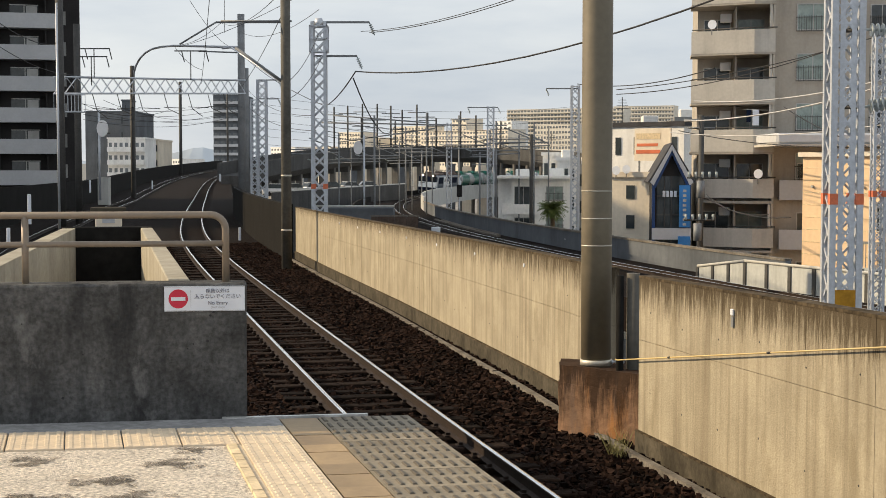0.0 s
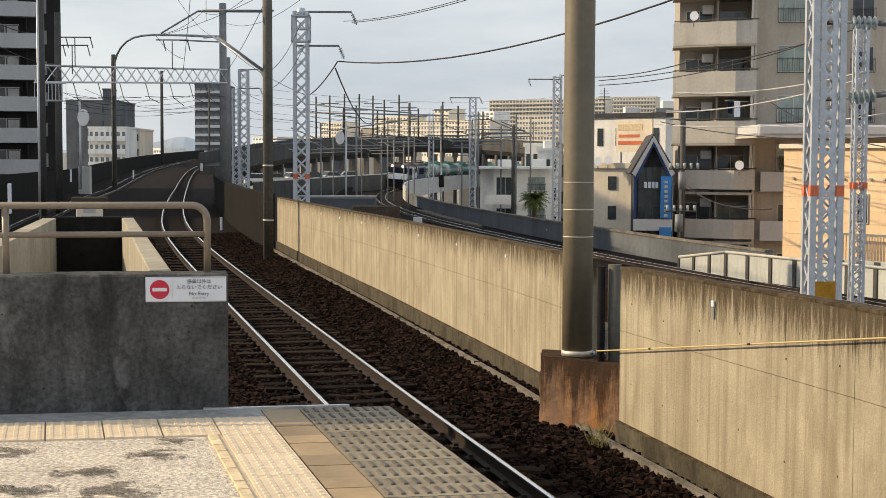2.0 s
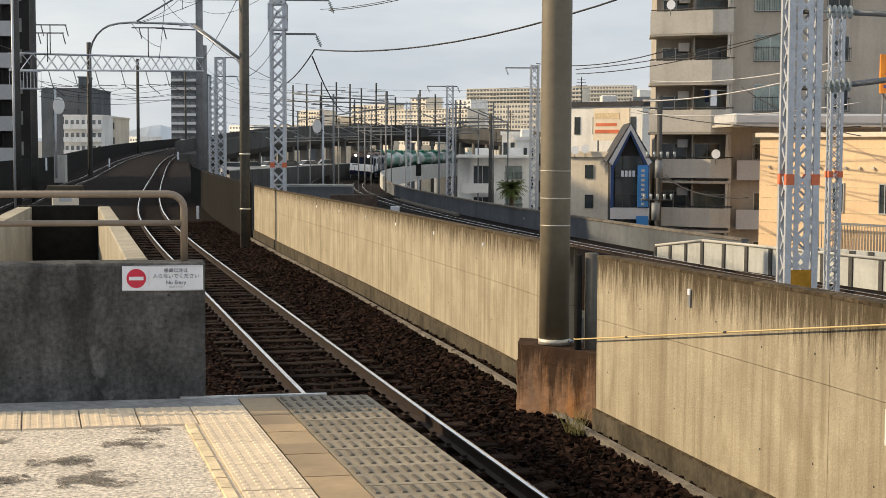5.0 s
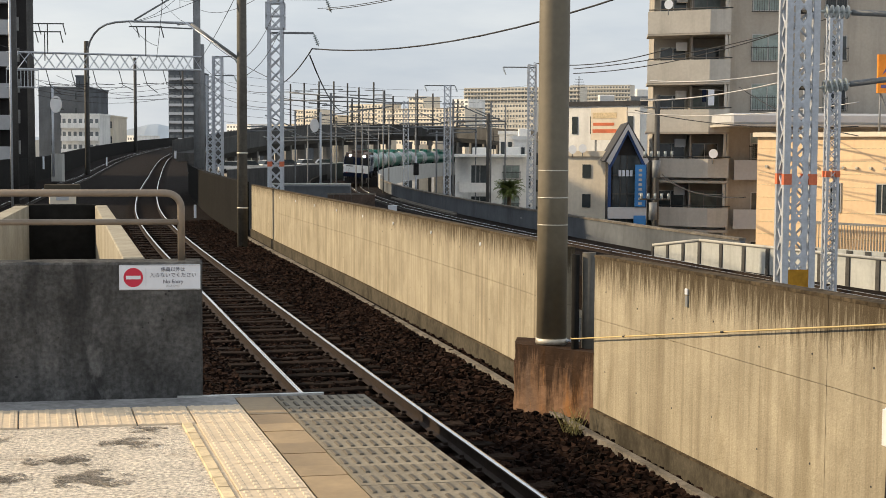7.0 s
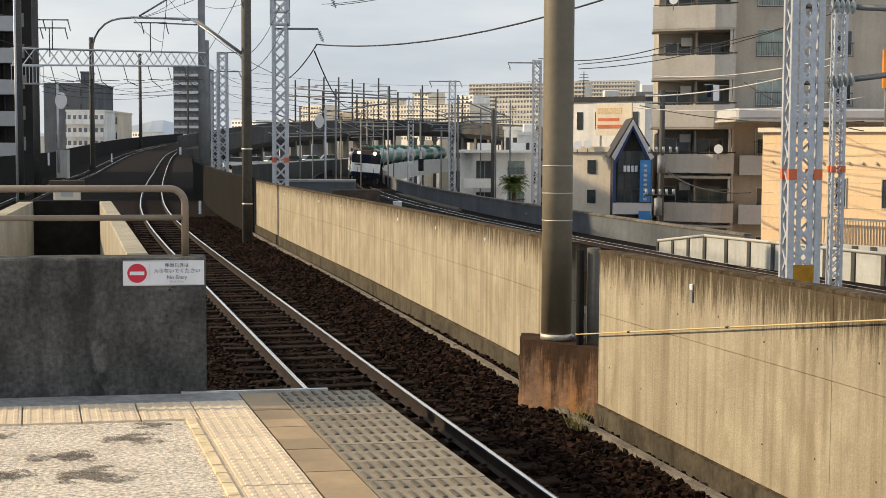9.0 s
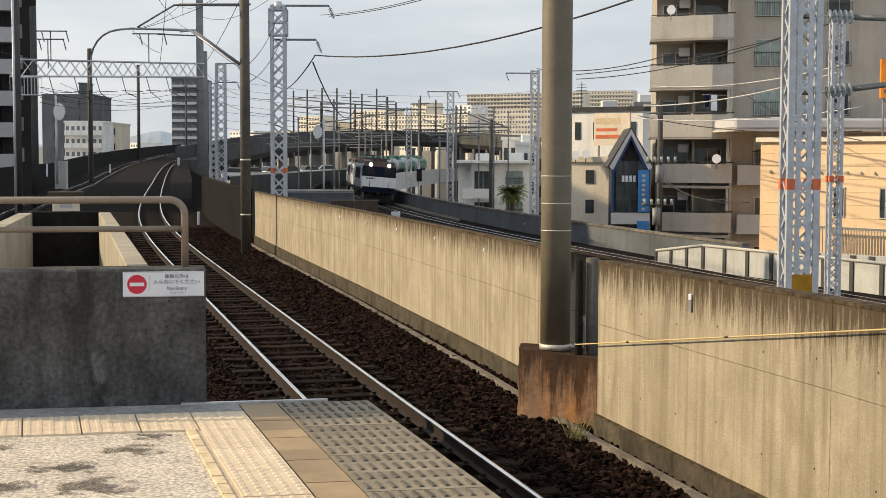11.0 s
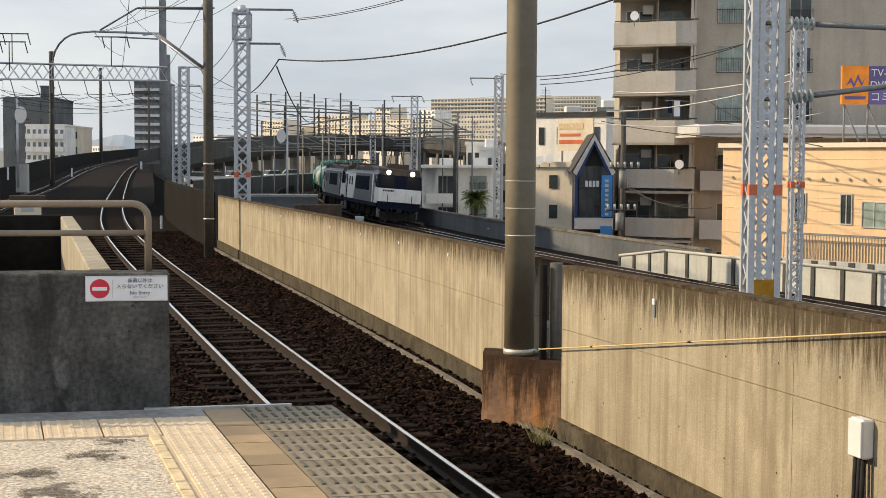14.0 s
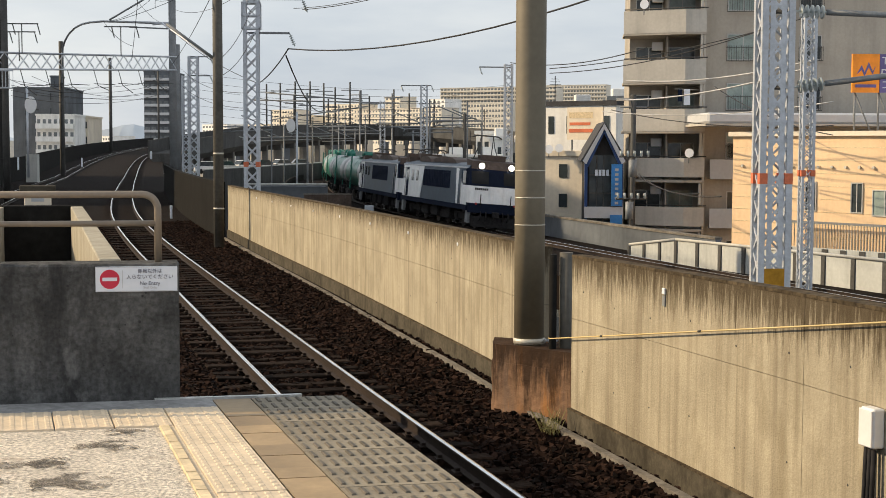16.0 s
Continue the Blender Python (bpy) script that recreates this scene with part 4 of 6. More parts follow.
lattice_mast(at_x(465, 105), 105, -4.0, at_z(143, 105), 0.62, "white galvanised lattice mast beyond the dark wall", ((at_z(143, 105), -0.4, 1.2), (at_z(176, 105), -0.2, 1.2)))
lattice_mast(at_x(451, 118), 118, -4.0, at_z(176, 118), 0.5, "white galvanised lattice mast beyond the dark wall")
big = lattice_mast(at_x(1490, 26.5), 26.5, -5.0, 8.0, 0.50, "large white lattice mast with red marks behind the wall", (), at_z(352, 26.5))
part("yellow_plate", solid([(-0.20, 0.20, -0.30, -0.29, 3.84, 4.20)]), M["ochre"], big, "ochre warning plate")
bm = bmesh.new()
PH = 0.357
for yk in (-0.278, -0.270):
    outer = [bm.verts.new((x, yk, z)) for x, z in ((-0.15, 0), (0, 0), (0.15, 0), (0.15, PH / 2), (0.15, PH), (0, PH), (-0.15, PH), (-0.15, PH / 2))]
    hole = [bm.verts.new((x, yk, z)) for x, z in ((0, 0.022), (0.058, 0.10), (0.058, PH - 0.10), (0, PH - 0.022), (-0.058, PH - 0.10), (-0.058, 0.10))]
    for f in ((outer[0], outer[1], hole[0], hole[5], outer[7]), (outer[1], outer[2], outer[3], hole[1], hole[0]), (outer[3], hole[2], hole[1]), (outer[3], outer[4], outer[5], hole[3], hole[2]), (outer[5], outer[6], outer[7], hole[4], hole[3]), (outer[7], hole[5], hole[4])):
        bm.faces.new(f)
plate_mesh = mesh_of("web_plate", bm, M["galv"])
for i in range(28):
    part("web_plate", plate_mesh, None, big, at=Matrix.Translation((0, 0, 3.0 + PH * i)))
lattice_mast(at_x(1553, 46), 46, -5.0, at_z(60, 46), 0.34, "slender white lattice mast behind the wall", (), at_z(343, 46))
for py, yy in ((55, 26.5), (190, 26.5)):
    t = thing("wire_tensioner", "ribbed grey insulator with a steel rod on the mast", "insulator", pose(*spot(1524, py, yy)))
    insulator(t, (0, 0, 0), 0.66, (1, 0, 0.12 if py > 100 else -0.03), fat=0.125)
    part("bracket", tube([(-0.34, 0.2, 0.0), (0.02, 0, 0)], 0.04, 6), M["dark_steel"], t)
    part("rod", tube([(0.62, 0, 0.075 if py > 100 else -0.02), (3.5, 0, 0.45 if py > 100 else -0.12)], 0.055, 8), M["grey_steel"], t)
lattice_mast(at_x(1017, 98), 98, -5, at_z(153, 98), 0.5, "white lattice mast beside the freight line", ((at_z(158, 98), -2.0, 0.3),))
lattice_mast(at_x(868, 118), 118, -5, at_z(190, 118), 0.5, "white lattice mast beside the freight line", ((at_z(191, 118), -1.9, 0.6),))
lattice_mast(at_x(795, 155), 155, -4, at_z(218, 155), 0.5, "white lattice mast beside the freight line", ((at_z(222, 155), -1.0, 1.8),))
for px, y, top in ((755, 150, 200), (878, 120, 215), (663, 112, 205), (718, 170, 225), (1240, 74, 205), (940, 110, 240), (812, 150, 205), (849, 128, 270)):
    tube_pole(at_x(px, y), y, -6, at_z(top, y), 0.085 if px not in (940, 1240) else 0.15, "grey utility pole by the freight line", "grey_steel" if px not in (940, 1240) else "dark_steel",
              arms=((at_z(top + 8, y), -0.9, 0.9, 0, 0.05), (at_z(top + 22, y), -0.7, 0.7, 0, 0.04)))
for px, y, py in ((1243, 73.5, 330), (1238, 73.5, 405)):
    t = thing("transformer", "grey pole-mounted transformer with brackets", "transformer", pose(*spot(px, py, y)))
    bm = bmesh.new()
    rod(bm, (-0.15, -0.3, -0.6), (-0.15, -0.3, 0.3), 0.21, 12)
    part("can", bm, M["grey_steel"], t)
    part("bracket", tube([(-0.8, 0, 0.45), (0.8, 0, 0.45)], 0.05, 6), M["dark_steel"], t)
    for k in range(5):
        part("insulator", rod(bmesh.new(), (-0.7 + 0.35 * k, 0, 0.45), (-0.7 + 0.35 * k, 0, 0.75), 0.07, 7), M["insulator"], t)
# round white signal backs and signal posts
for px, py, y, w in ((634, 262, 108, 0.34), (183, 228, 92, 0.36)):
    t = thing("railway_signal", "pale rounded signal head seen from behind on a post", "signal", pose(*spot(px, py, y)))
    bm = prism([(w * math.cos(a), w * 1.5 * math.sin(a)) for a in np.linspace(0, 2 * math.pi, 20, endpoint=False)], 1, -0.05, 0.12)
    part("backplate", bm, M["white_box"], t)
    part("post", tube([(w + 0.1, 0.2, -6.5 if px > 500 else -4.6), (w + 0.1, 0.2, 1.0)] if px > 500 else [(-w + 0.1, 0.2, -4.6), (-w + 0.1, 0.2, 1.2)], 0.08, 8), M["galv"], t)
    part("bracket", tube([(-w, 0.15, -0.3), (w + 0.1, 0.15, -0.3)], 0.04, 6), M["dark_steel"], t)
for px, py, y, w, h in ((185, 336, 120, 0.9, 2.1), (52, 365, 45, 0.10, 0.75), (14, 412, 30, 0.07, 0.2), (424, 410, 60, 0.10, 0.35), (270, 325, 100, 0.09, 0.4), (160, 327, 80, 0.09, 0.5), (390, 313, 150, 0.2, 0.6)):
    x, yy, z = spot(px, py, y)
    b = thing("trackside_box" if w > 0.3 else "marker_post", "pale steel equipment box beside the far track" if w > 0.3 else "small white marker post beside the track", "box" if w > 0.3 else "post", pose(x, yy, z))
    part("housing", solid([(-w / 2, w / 2, -w / 2, w / 2, -1.55 - z if w > 0.3 else -h / 2 - 0.2, h / 2)], 0.01), M["panel"] if w > 0.3 else M["sign_white"], b)

# overhead wires
wire("overhead_wire", spot(630, 128, 57), spot(1500, -95, 30), 0.88, 0.026)
wire("overhead_wire", spot(630, 128, 57), spot(575, 190, 80), 0.2, 0.028)
wire("overhead_wire", spot(626, 140, 57), spot(700, 222, 130), 1.4, 0.03)
wire("overhead_wire", spot(655, 60, 57), spot(1000, -30, 40), 0.25, 0.014, "wire")
wire("overhead_wire", spot(640, 58, 57), spot(960, -20, 40), 0.25, 0.012, "wire")
for a, b in (((320, 85, 95), (560, -20, 70)), ((358, 150, 95), (375, -10, 60)), ((400, 60, 95), (400, -10, 80)), ((425, 160, 98), (520, -10, 50)), ((310, 82, 98), (360, 125, 96)), ((320, 82, 98), (395, 42, 97)),
             ((432, 100, 98), (580, 190, 60)), ((0, 82, 60), (140, 135, 78)), ((0, 40, 50), (110, 80, 78))):
    wire("overhead_wire", spot(*a), spot(*b), 0.3, 0.016)
for k, (pa, pb) in enumerate((((1226, 180), (1568, 140)), ((1210, 215), (1568, 150)), ((1090, 160), (1568, 60)), ((1090, 168), (1460, 92)), ((1185, 235), (1600, 215)), ((1200, 232), (1600, 258)), ((1250, 350), (1400, 385)),
                              ((1250, 345), (1360, 380)), ((1385, 190), (1600, 275)), ((1020, 150), (1262, 122)))):
    wire("overhead_wire", spot(*pa, 72), spot(*pb, 58), 0.35, 0.035 if k in (0, 1) else 0.022, "wire_light" if k in (0, 1, 4) else "wire", "thin bright overhead contact wire" if k in (0, 1, 4) else "thin black overhead wire")
for k in range(7):
    wire("overhead_wire", spot(470, 172 + 14 * k, 110), spot(1010, 190 + 11 * k, 140), 0.8, 0.011, "wire")
for k in range(4):
    wire("overhead_wire", spot(150, 185 + 9 * k, 80), spot(420, 178 + 9 * k, 100), 0.6, 0.013, "wire")
for a, b, sag in (((185, 178, 85), (428, 196, 98), 0.9), ((185, 205, 85), (428, 214, 98), 0.3), ((120, 170, 78), (300, 196, 92), 0.7), ((440, 160, 98), (560, 205, 57), 0.5), ((440, 190, 98), (560, 232, 57), 0.4),
                  ((430, 60, 98), (566, 20, 57), 0.6), ((396, 44, 97), (505, -15, 44), 0.5), ((412, 86, 98), (330, -12, 60), 0.4), ((566, 60, 57), (505, 150, 44.6), 0.3), ((571, 102, 57), (507, 178, 44.6), 0.3)):
    wire("overhead_wire", spot(*a), spot(*b), sag, 0.012)
for k in range(4):
    wire("overhead_wire", spot(580, 215 + 9 * k, 140), spot(900, 228 + 9 * k, 150), 0.6, 0.03, "wire_light" if k == 1 else "wire")

# ---- freight line ----
tagged(part("freight_deck", sweep(freight_line(-300, 240), [(-5.2, -3.32), (-5.2, -4.6), (2.75, -4.6), (2.75, -3.32)]), M["ballast"]), "dark ballasted deck of the freight line", "ballast", kind="structure")
ft = thing("railway_track", "freight track curving behind the sunlit wall", "railway track")
rail_parts(ft, freight_line(-200, 235, 3.0), FREIGHT_RAIL, 0.09)
tagged(part("parapet_pale", sweep(freight_line(-240, 82), [(2.75, -4.6), (2.75, -1.75), (2.98, -1.75), (2.98, -4.6)]), M["panel"]), "pale curved concrete parapet of the freight line", "parapet wall", kind="structure")
tagged(part("parapet_dark", sweep(freight_line(82.2, 190), [(2.75, -5.2), (2.75, -2.28), (3.0, -2.28), (3.0, -5.2)]), M["slab_grey"]), "dark weathered parapet of the freight line", "parapet wall", kind="structure")
tagged(part("parapet_left", sweep(freight_line(-240, 150), [(-5.4, -5.2), (-5.4, -2.55), (-5.2, -2.55), (-5.2, -5.2)]), M["black_concrete"]), "dark parapet on the inner side of the freight line", "parapet wall", kind="structure")
tagged(part("parapet_coping", sweep(freight_line(82.2, 190), [(2.70, -2.276), (2.70, -2.18), (3.05, -2.18), (3.05, -2.276)]), M["kerb_dark"]), "pale worn coping on the freight parapet", "coping", kind="structure")
for k, (s0, s1, o) in enumerate(((112, 146, 1.95), (114, 144, 2.35))):
    tr = thing("cable_trough", "pale concrete cable trough beside the freight track", "cable trough")
    part("channel", sweep(freight_line(s0, s1, 2), [(o - 0.12, -3.32), (o - 0.12, -3.20), (o + 0.12, -3.20), (o + 0.12, -3.32)]), M["kerb_dark"], tr)
bx = thing("relay_box", "white relay box beside the freight track", "box", pose(*spot(772, 411, 103)))
part("housing", solid([(-0.35, 0.3, -0.2, 0.2, -0.35, 0.35)], 0.02), M["sign_white"], bx)
bx = thing("guard_fence", "brown rusty guard fence over the freight line", "fence", pose(*spot(690, 395, 99.3)))
part("mesh_panel", solid([(-1.3 + 0.41 * i, -0.9 + 0.41 * i, 0, 0.04, -1.0, 0.45) for i in range(8)]), M["guard_brown"], bx)
part("top_rail", solid([(-1.35, 2.05, -0.03, 0.08, 0.46, 0.54)]), M["kerb_dark"], bx)
part("white_board", solid([(-0.1, 1.1, -0.1, 0.0, -0.65, -0.2)]), M["sign_white"], bx)
low = thing("track_shed", "low grey shed roof beside the freight line", "shed", pose(*spot(640, 388, 100)))
part("roof", prism([(-3.4, 0.35), (-2.6, 0.75), (2.2, 0.75), (2.4, -2.0), (-3.4, -2.0)], 1, 0, 3.0), M["slab_grey"], low)
part("pipe", tube([(-3.2, -0.1, 0.9), (2.3, -0.1, 0.9)], 0.08, 6), M["panel"], low)

# pale panelled parapet and dark strip right of the freight line
pw = thing("panel_parapet", "pale panelled parapet with dark posts right of the freight line", "parapet wall", kind="structure")
P0, P1, P2 = Vector(spot(1236, 472, 62)), Vector(spot(1320, 463, 58)), Vector(spot(1830, 514, 43))
for a, b, nn in ((P0, P1, 3), (P1, P2, 10)):
    d = b - a
    q = Vector((-d.y, d.x, 0)).normalized() * 0.1
    for i in range(nn):
        p, r = a + d * (i / nn), a + d * ((i + 1) / nn)
        bm = bmesh.new()
        lo = [bm.verts.new((v.x, v.y, -5.5)) for v in (p, r, r + q, p + q)]
        hi = [bm.verts.new(v) for v in (p, r, r + q, p + q)]
        for j in range(4):
            bm.faces.new((lo[j], lo[(j + 1) % 4], hi[(j + 1) % 4], hi[j]))
        bm.faces.new(hi)
        bmesh.ops.recalc_face_normals(bm, faces=bm.faces[:])
        part("panel", bm, M["panel_grey"], pw)
        part("joint_post", solid([(-0.10, 0.10, -0.05, 0.02, -5.5 - p.z, -0.04)]), M["dark_steel"], pw, at=Matrix.Translation(p) @ pose(0, 0, 0, 0, 0, math.degrees(math.atan2(d.y, d.x))))
    part("coping", tube([a + Vector((0, 0, 0.03)), b + Vector((0, 0, 0.03))], 0.07, 4), M["panel"], pw)
pw2 = thing("panel_parapet", "second pale panelled parapet further back", "parapet wall", kind="structure")
a, b = Vector(spot(1520, 474, 64)), Vector(spot(1800, 478, 58))
part("panel", solid([(0, (b - a).length, 0, 0.15, -3.0, 0)]), M["panel_grey"], pw2, at=Matrix.Translation(a) @ pose(0, 0, 0, 0, 0, math.degrees(math.atan2(b.y - a.y, b.x - a.x))))
part("joint_post", solid([(i * 0.95, i * 0.95 + 0.3, -0.04, 0.0, -3.0, -0.03) for i in range(8)]), M["dark_steel"], pw2, at=Matrix.Translation(a) @ pose(0, 0, 0, 0, 0, math.degrees(math.atan2(b.y - a.y, b.x - a.x))))
ds = thing("dark_fence", "dark steel fence wall beyond the freight line", "fence")
a, b = Vector(spot(1000, 425, 86)), Vector(spot(1340, 478, 64))
d = b - a
ang = math.degrees(math.atan2(d.y, d.x))
part("sheet", prism([(0, 0), (d.length, b.z - a.z), (d.length, -4.0), (0, -4.0)], 1, 0, 0.1), M["grey_steel"], ds, at=Matrix.Translation(a) @ pose(0, 0, 0, 0, 0, ang))
part("top_rail", tube([a + Vector((0, 0, 0.05)), b + Vector((0, 0, 0.05))], 0.07, 6), M["grey_steel"], ds)
for i in range(9):
    p = a + d * (i / 8)
    part("post", tube([p + Vector((0.05, -0.1, -1.2)), p + Vector((0.05, -0.1, 0.05))], 0.06, 6), M["grey_steel"], ds)

# ---- buildings ----
def window(parent, x, y, z, w, h, mat="glass", rail=False, frame_mat="alu", depth=0.10):
    g = part("window", solid([(x, x + w, y - 0.02, y + 0.05, z, z + h)]), M[mat], parent)
    fr = [(x - 0.05, x, y - 0.06, y + 0.02, z - 0.05, z + h + 0.05), (x + w, x + w + 0.05, y - 0.06, y + 0.02, z - 0.05, z + h + 0.05), (x, x + w, y - 0.06, y + 0.02, z - 0.05, z), (x, x + w, y - 0.06, y + 0.02, z + h, z + h + 0.05), (x + w / 2 - 0.025, x + w / 2 + 0.025, y - 0.05, y + 0.01, z, z + h)]
    part("window_frame", solid(fr), M[frame_mat], g)
    if rail:
        part("window_rail", solid([(x - 0.12, x + w + 0.12, y - 0.28, y - 0.24, z - 0.12 + k, z - 0.08 + k) for k in (0.0, h * 0.55)] + [(x - 0.1 + (w + 0.2) * i / 14, x - 0.08 + (w + 0.2) * i / 14, y - 0.27, y - 0.25, z - 0.1, z + h * 0.55) for i in range(15)]), M["dark_steel"], g, "dark guard rail")


def block_building(name, label, px0, px1, top, y, depth, wall_mat, floors, bays, storey=2.9, z0=-9.5, win="glass", turn=0.0, roof=None, wfrac=0.55, hfrac=0.45, balcony=None, side_bays=0):
    """A far or middle-distance block: body, roof edge, each window, perhaps balconies."""
    x0, x1, z1 = at_x(px0, y), at_x(px1, y), at_z(top, y)
    t = thing(name, label, "building", pose(x0, y, 0, 0, 0, turn))
    w = (x1 - x0) / math.cos(radians(turn)) * 0.95
    part("wall", solid([(0, w, 0, depth, z0, z1)]), M[wall_mat], t)
    part("roof", solid([(-0.15, w + 0.15, -0.15, depth + 0.15, z1, z1 + 0.35)]), M[roof or wall_mat], t)
    glass_mesh = mesh_of("window", solid([(0, w / bays * wfrac, -0.06, 0.05, 0, storey * hfrac)]), M[win])
    bal = mesh_of("balcony", solid([(0.1, w - 0.1, -1.1, -0.02, 0, 0.95)]), M[balcony]) if balcony else None
    for i in range(floors):
        z = z1 - storey * (i + 1) + storey * 0.28
        if z < z0:
            break
        for k in range(bays):
            part("window", glass_mesh, None, t, at=Matrix.Translation((w / bays * (k + 0.5 - wfrac / 2), 0, z)))
        if bal:
            part("balcony", bal, None, t, at=Matrix.Translation((0, 0, z1 - storey * (i + 1))))
    if side_bays:
        sm = mesh_of("window", solid([(-0.06, 0.05, 0, depth / side_bays * 0.5, 0, storey * 0.45)]), M[win])
        for i in range(floors):
            for k in range(side_bays):
                part("window", sm, None, t, at=Matrix.Translation((0, depth / side_bays * (k + 0.3), z1 - storey * (i + 1) + storey * 0.28)))
    return t


# dark tower with pale balconies
tw = thing("apartment_tower", "dark tiled apartment tower with pale balcony bands", "apartment building", pose(at_x(104, 136), 136, 0, 0, 0, 15))
part("wall", solid([(-24, 0, 0, 14, -9.5, 34), (0.0, 2.2, 2.0, 14, -9.5, 34)]), M["tower_dark"], tw)
for i in range(14):
    z = -2.83 + 2.93 * i
    bal = part("balcony", solid([(-24, -0.1, -1.5, -1.38, z, z + 1.22)] + [(-24, -0.1, -1.5, 0, z - 0.15, z)] + [(-0.2, -0.05, -1.4, 0.0, z, z + 1.22)]), M["balcony_white"], tw)
    for k in range(5):
        x = -4.2 - 4.3 * k
        part("window", solid([(x, x + 2.6, -0.06, 0.04, z + 0.1, z + 2.1)]), M["glass"], tw)
        part("window_frame", solid([(x + 1.28, x + 1.36, -0.09, 0.0, z + 0.1, z + 2.1), (x, x + 2.6, -0.09, 0, z + 2.06, z + 2.14)] + [(x + 1.5, x + 2.5, -0.10, -0.03, z + 0.3, z + 2.0)]), M["alu"], tw)
        part("partition", solid([(x + 3.2, x + 3.3, -1.4, 0, z, z + 2.6)]), M["tower_dark"], tw)
    part("lift_window", solid([(0.3, 0.9, 1.93, 2.02, z + 0.5, z + 1.8)]), M["grey_wall"], tw)

# out-of-view block, added to keep the sun off the freight train
slab = thing("apartment_slab", "unseen taupe slab block added to shade the freight line", "apartment building", pose(-62, 86, 0))
part("wall", solid([(0, 16, 0, 46, -9.5, 28.6)]), M["taupe"], slab)
part("roof", solid([(-0.3, 16.3, -0.3, 46.3, 28.6, 29.1)]), M["taupe_light"], slab)
for i in range(12):
    part("balcony", solid([(16, 17.3, 0.5, 45.5, -6.4 + 2.9 * i, -5.3 + 2.9 * i)]), M["taupe_light"], slab)
block_building("office_block", "grey slab office block behind the viaduct", 153, 244, 200, 300, 20, "slab_grey", 4, 2, 3.2, wfrac=0.05)
block_building("office_block", "low grey penthouse block on the horizon", 218, 232, 180, 310, 6, "slab_grey", 1, 1, 3.2, wfrac=0.05)
block_building("apartment_block", "cream apartment block behind the viaduct", 192, 262, 247, 270, 14, "white_wall", 5, 7, 2.4, win="far_glass", balcony="white_wall")
block_building("apartment_block", "cream apartment block behind the viaduct", 255, 283, 250, 280, 14, "cream_wall", 4, 3, 2.9)
block_building("high_rise", "pale grey high-rise tower in the haze", 379, 436, 170, 520, 25, "slab_grey", 16, 5, 3.1, win="far_glass", wfrac=0.7, hfrac=0.35, balcony="balcony_white")
for px0, px1, top, y, mat, fl, bays in ((60, 150, 292, 300, "cream_wall", 3, 8), (284, 330, 283, 340, "white_wall", 3, 5), (600, 642, 236, 420, "cream_wall", 8, 5), (625, 680, 246, 430, "cream_wall", 6, 6), (695, 760, 226, 420, "cream_wall", 9, 7),
                                   (745, 900, 234, 400, "cream_wall", 8, 18), (800, 826, 212, 410, "cream_wall", 9, 3), (876, 905, 216, 400, "white_wall", 9, 3), (480, 530, 262, 420, "white_wall", 5, 5), (520, 600, 262, 440, "cream_wall", 5, 8)):
    block_building("apartment_block", "sunlit cream apartment block in the middle distance" if mat == "cream_wall" else "pale apartment block in the middle distance", px0, px1, top, y * 2.3, 16, "far_wall" if mat == "cream_wall" else mat, fl, int(bays * 1.6), 2.8, win="far_glass", turn=-45)
block_building("housing_slab", "long pale housing slab with many rows of windows", 897, 1100, 196, 1000, 14, "far_wall", 12, 34, 2.75, win="far_glass", wfrac=0.72, hfrac=0.55, balcony="far_wall", turn=-27)
block_building("apartment_block", "pale apartment block behind the housing slab", 1085, 1190, 190, 1050, 14, "far_wall", 12, 20, 2.9, win="far_glass", turn=-22, balcony="far_wall")
block_building("apartment_block", "pale apartment block behind the housing slab", 945, 1020, 222, 820, 14, "far_wall", 9, 14, 2.9, win="far_glass", turn=-30)
for px0, px1, top, y, mat in ((1020, 1090, 296, 150, "grey_wall"), (960, 1000, 276, 145, "white_wall"), (985, 1020, 285, 140, "white_wall"), (1090, 1130, 270, 140, "white_wall"), (1195, 1250, 215, 120, "grey_wall")):
    block_building("town_house", "small pale town house among poles", px0, px1, top, y, 8, mat, 3, 3, 2.8, turn=-6)

# elevated viaduct across the background
vd = thing("viaduct", "dark concrete railway viaduct on shade-grey piers in the background", "viaduct", kind="structure")
VP = [(452, 306, 212), (520, 292, 230), (600, 279, 265), (690, 272, 300), (770, 271, 320), (860, 273, 320), (950, 279, 300), (1020, 289, 275), (1100, 302, 250)]
vpts = [Vector(spot(*p)) for p in VP]
fine = []
for i in range(len(vpts) - 1):
    for k in range(4):
        fine.append(vpts[i].lerp(vpts[i + 1], k / 4))
fine.append(vpts[-1])
vline = []
for i, p in enumerate(fine):
    d = (fine[min(i + 1, len(fine) - 1)] - fine[max(i - 1, 0)])
    d.z = 0
    d.normalize()
    vline.append((p.x, p.y, p.z, -d.y, d.x))
part("deck", sweep(vline, [(0, 1.4), (0, -1.0), (1.0, -2.0), (5, -2.0), (6, -1.0), (6, 1.4), (5.8, 1.4), (5.8, -0.5), (0.2, -0.5), (0.2, 1.4)]), M["viaduct"], vd)
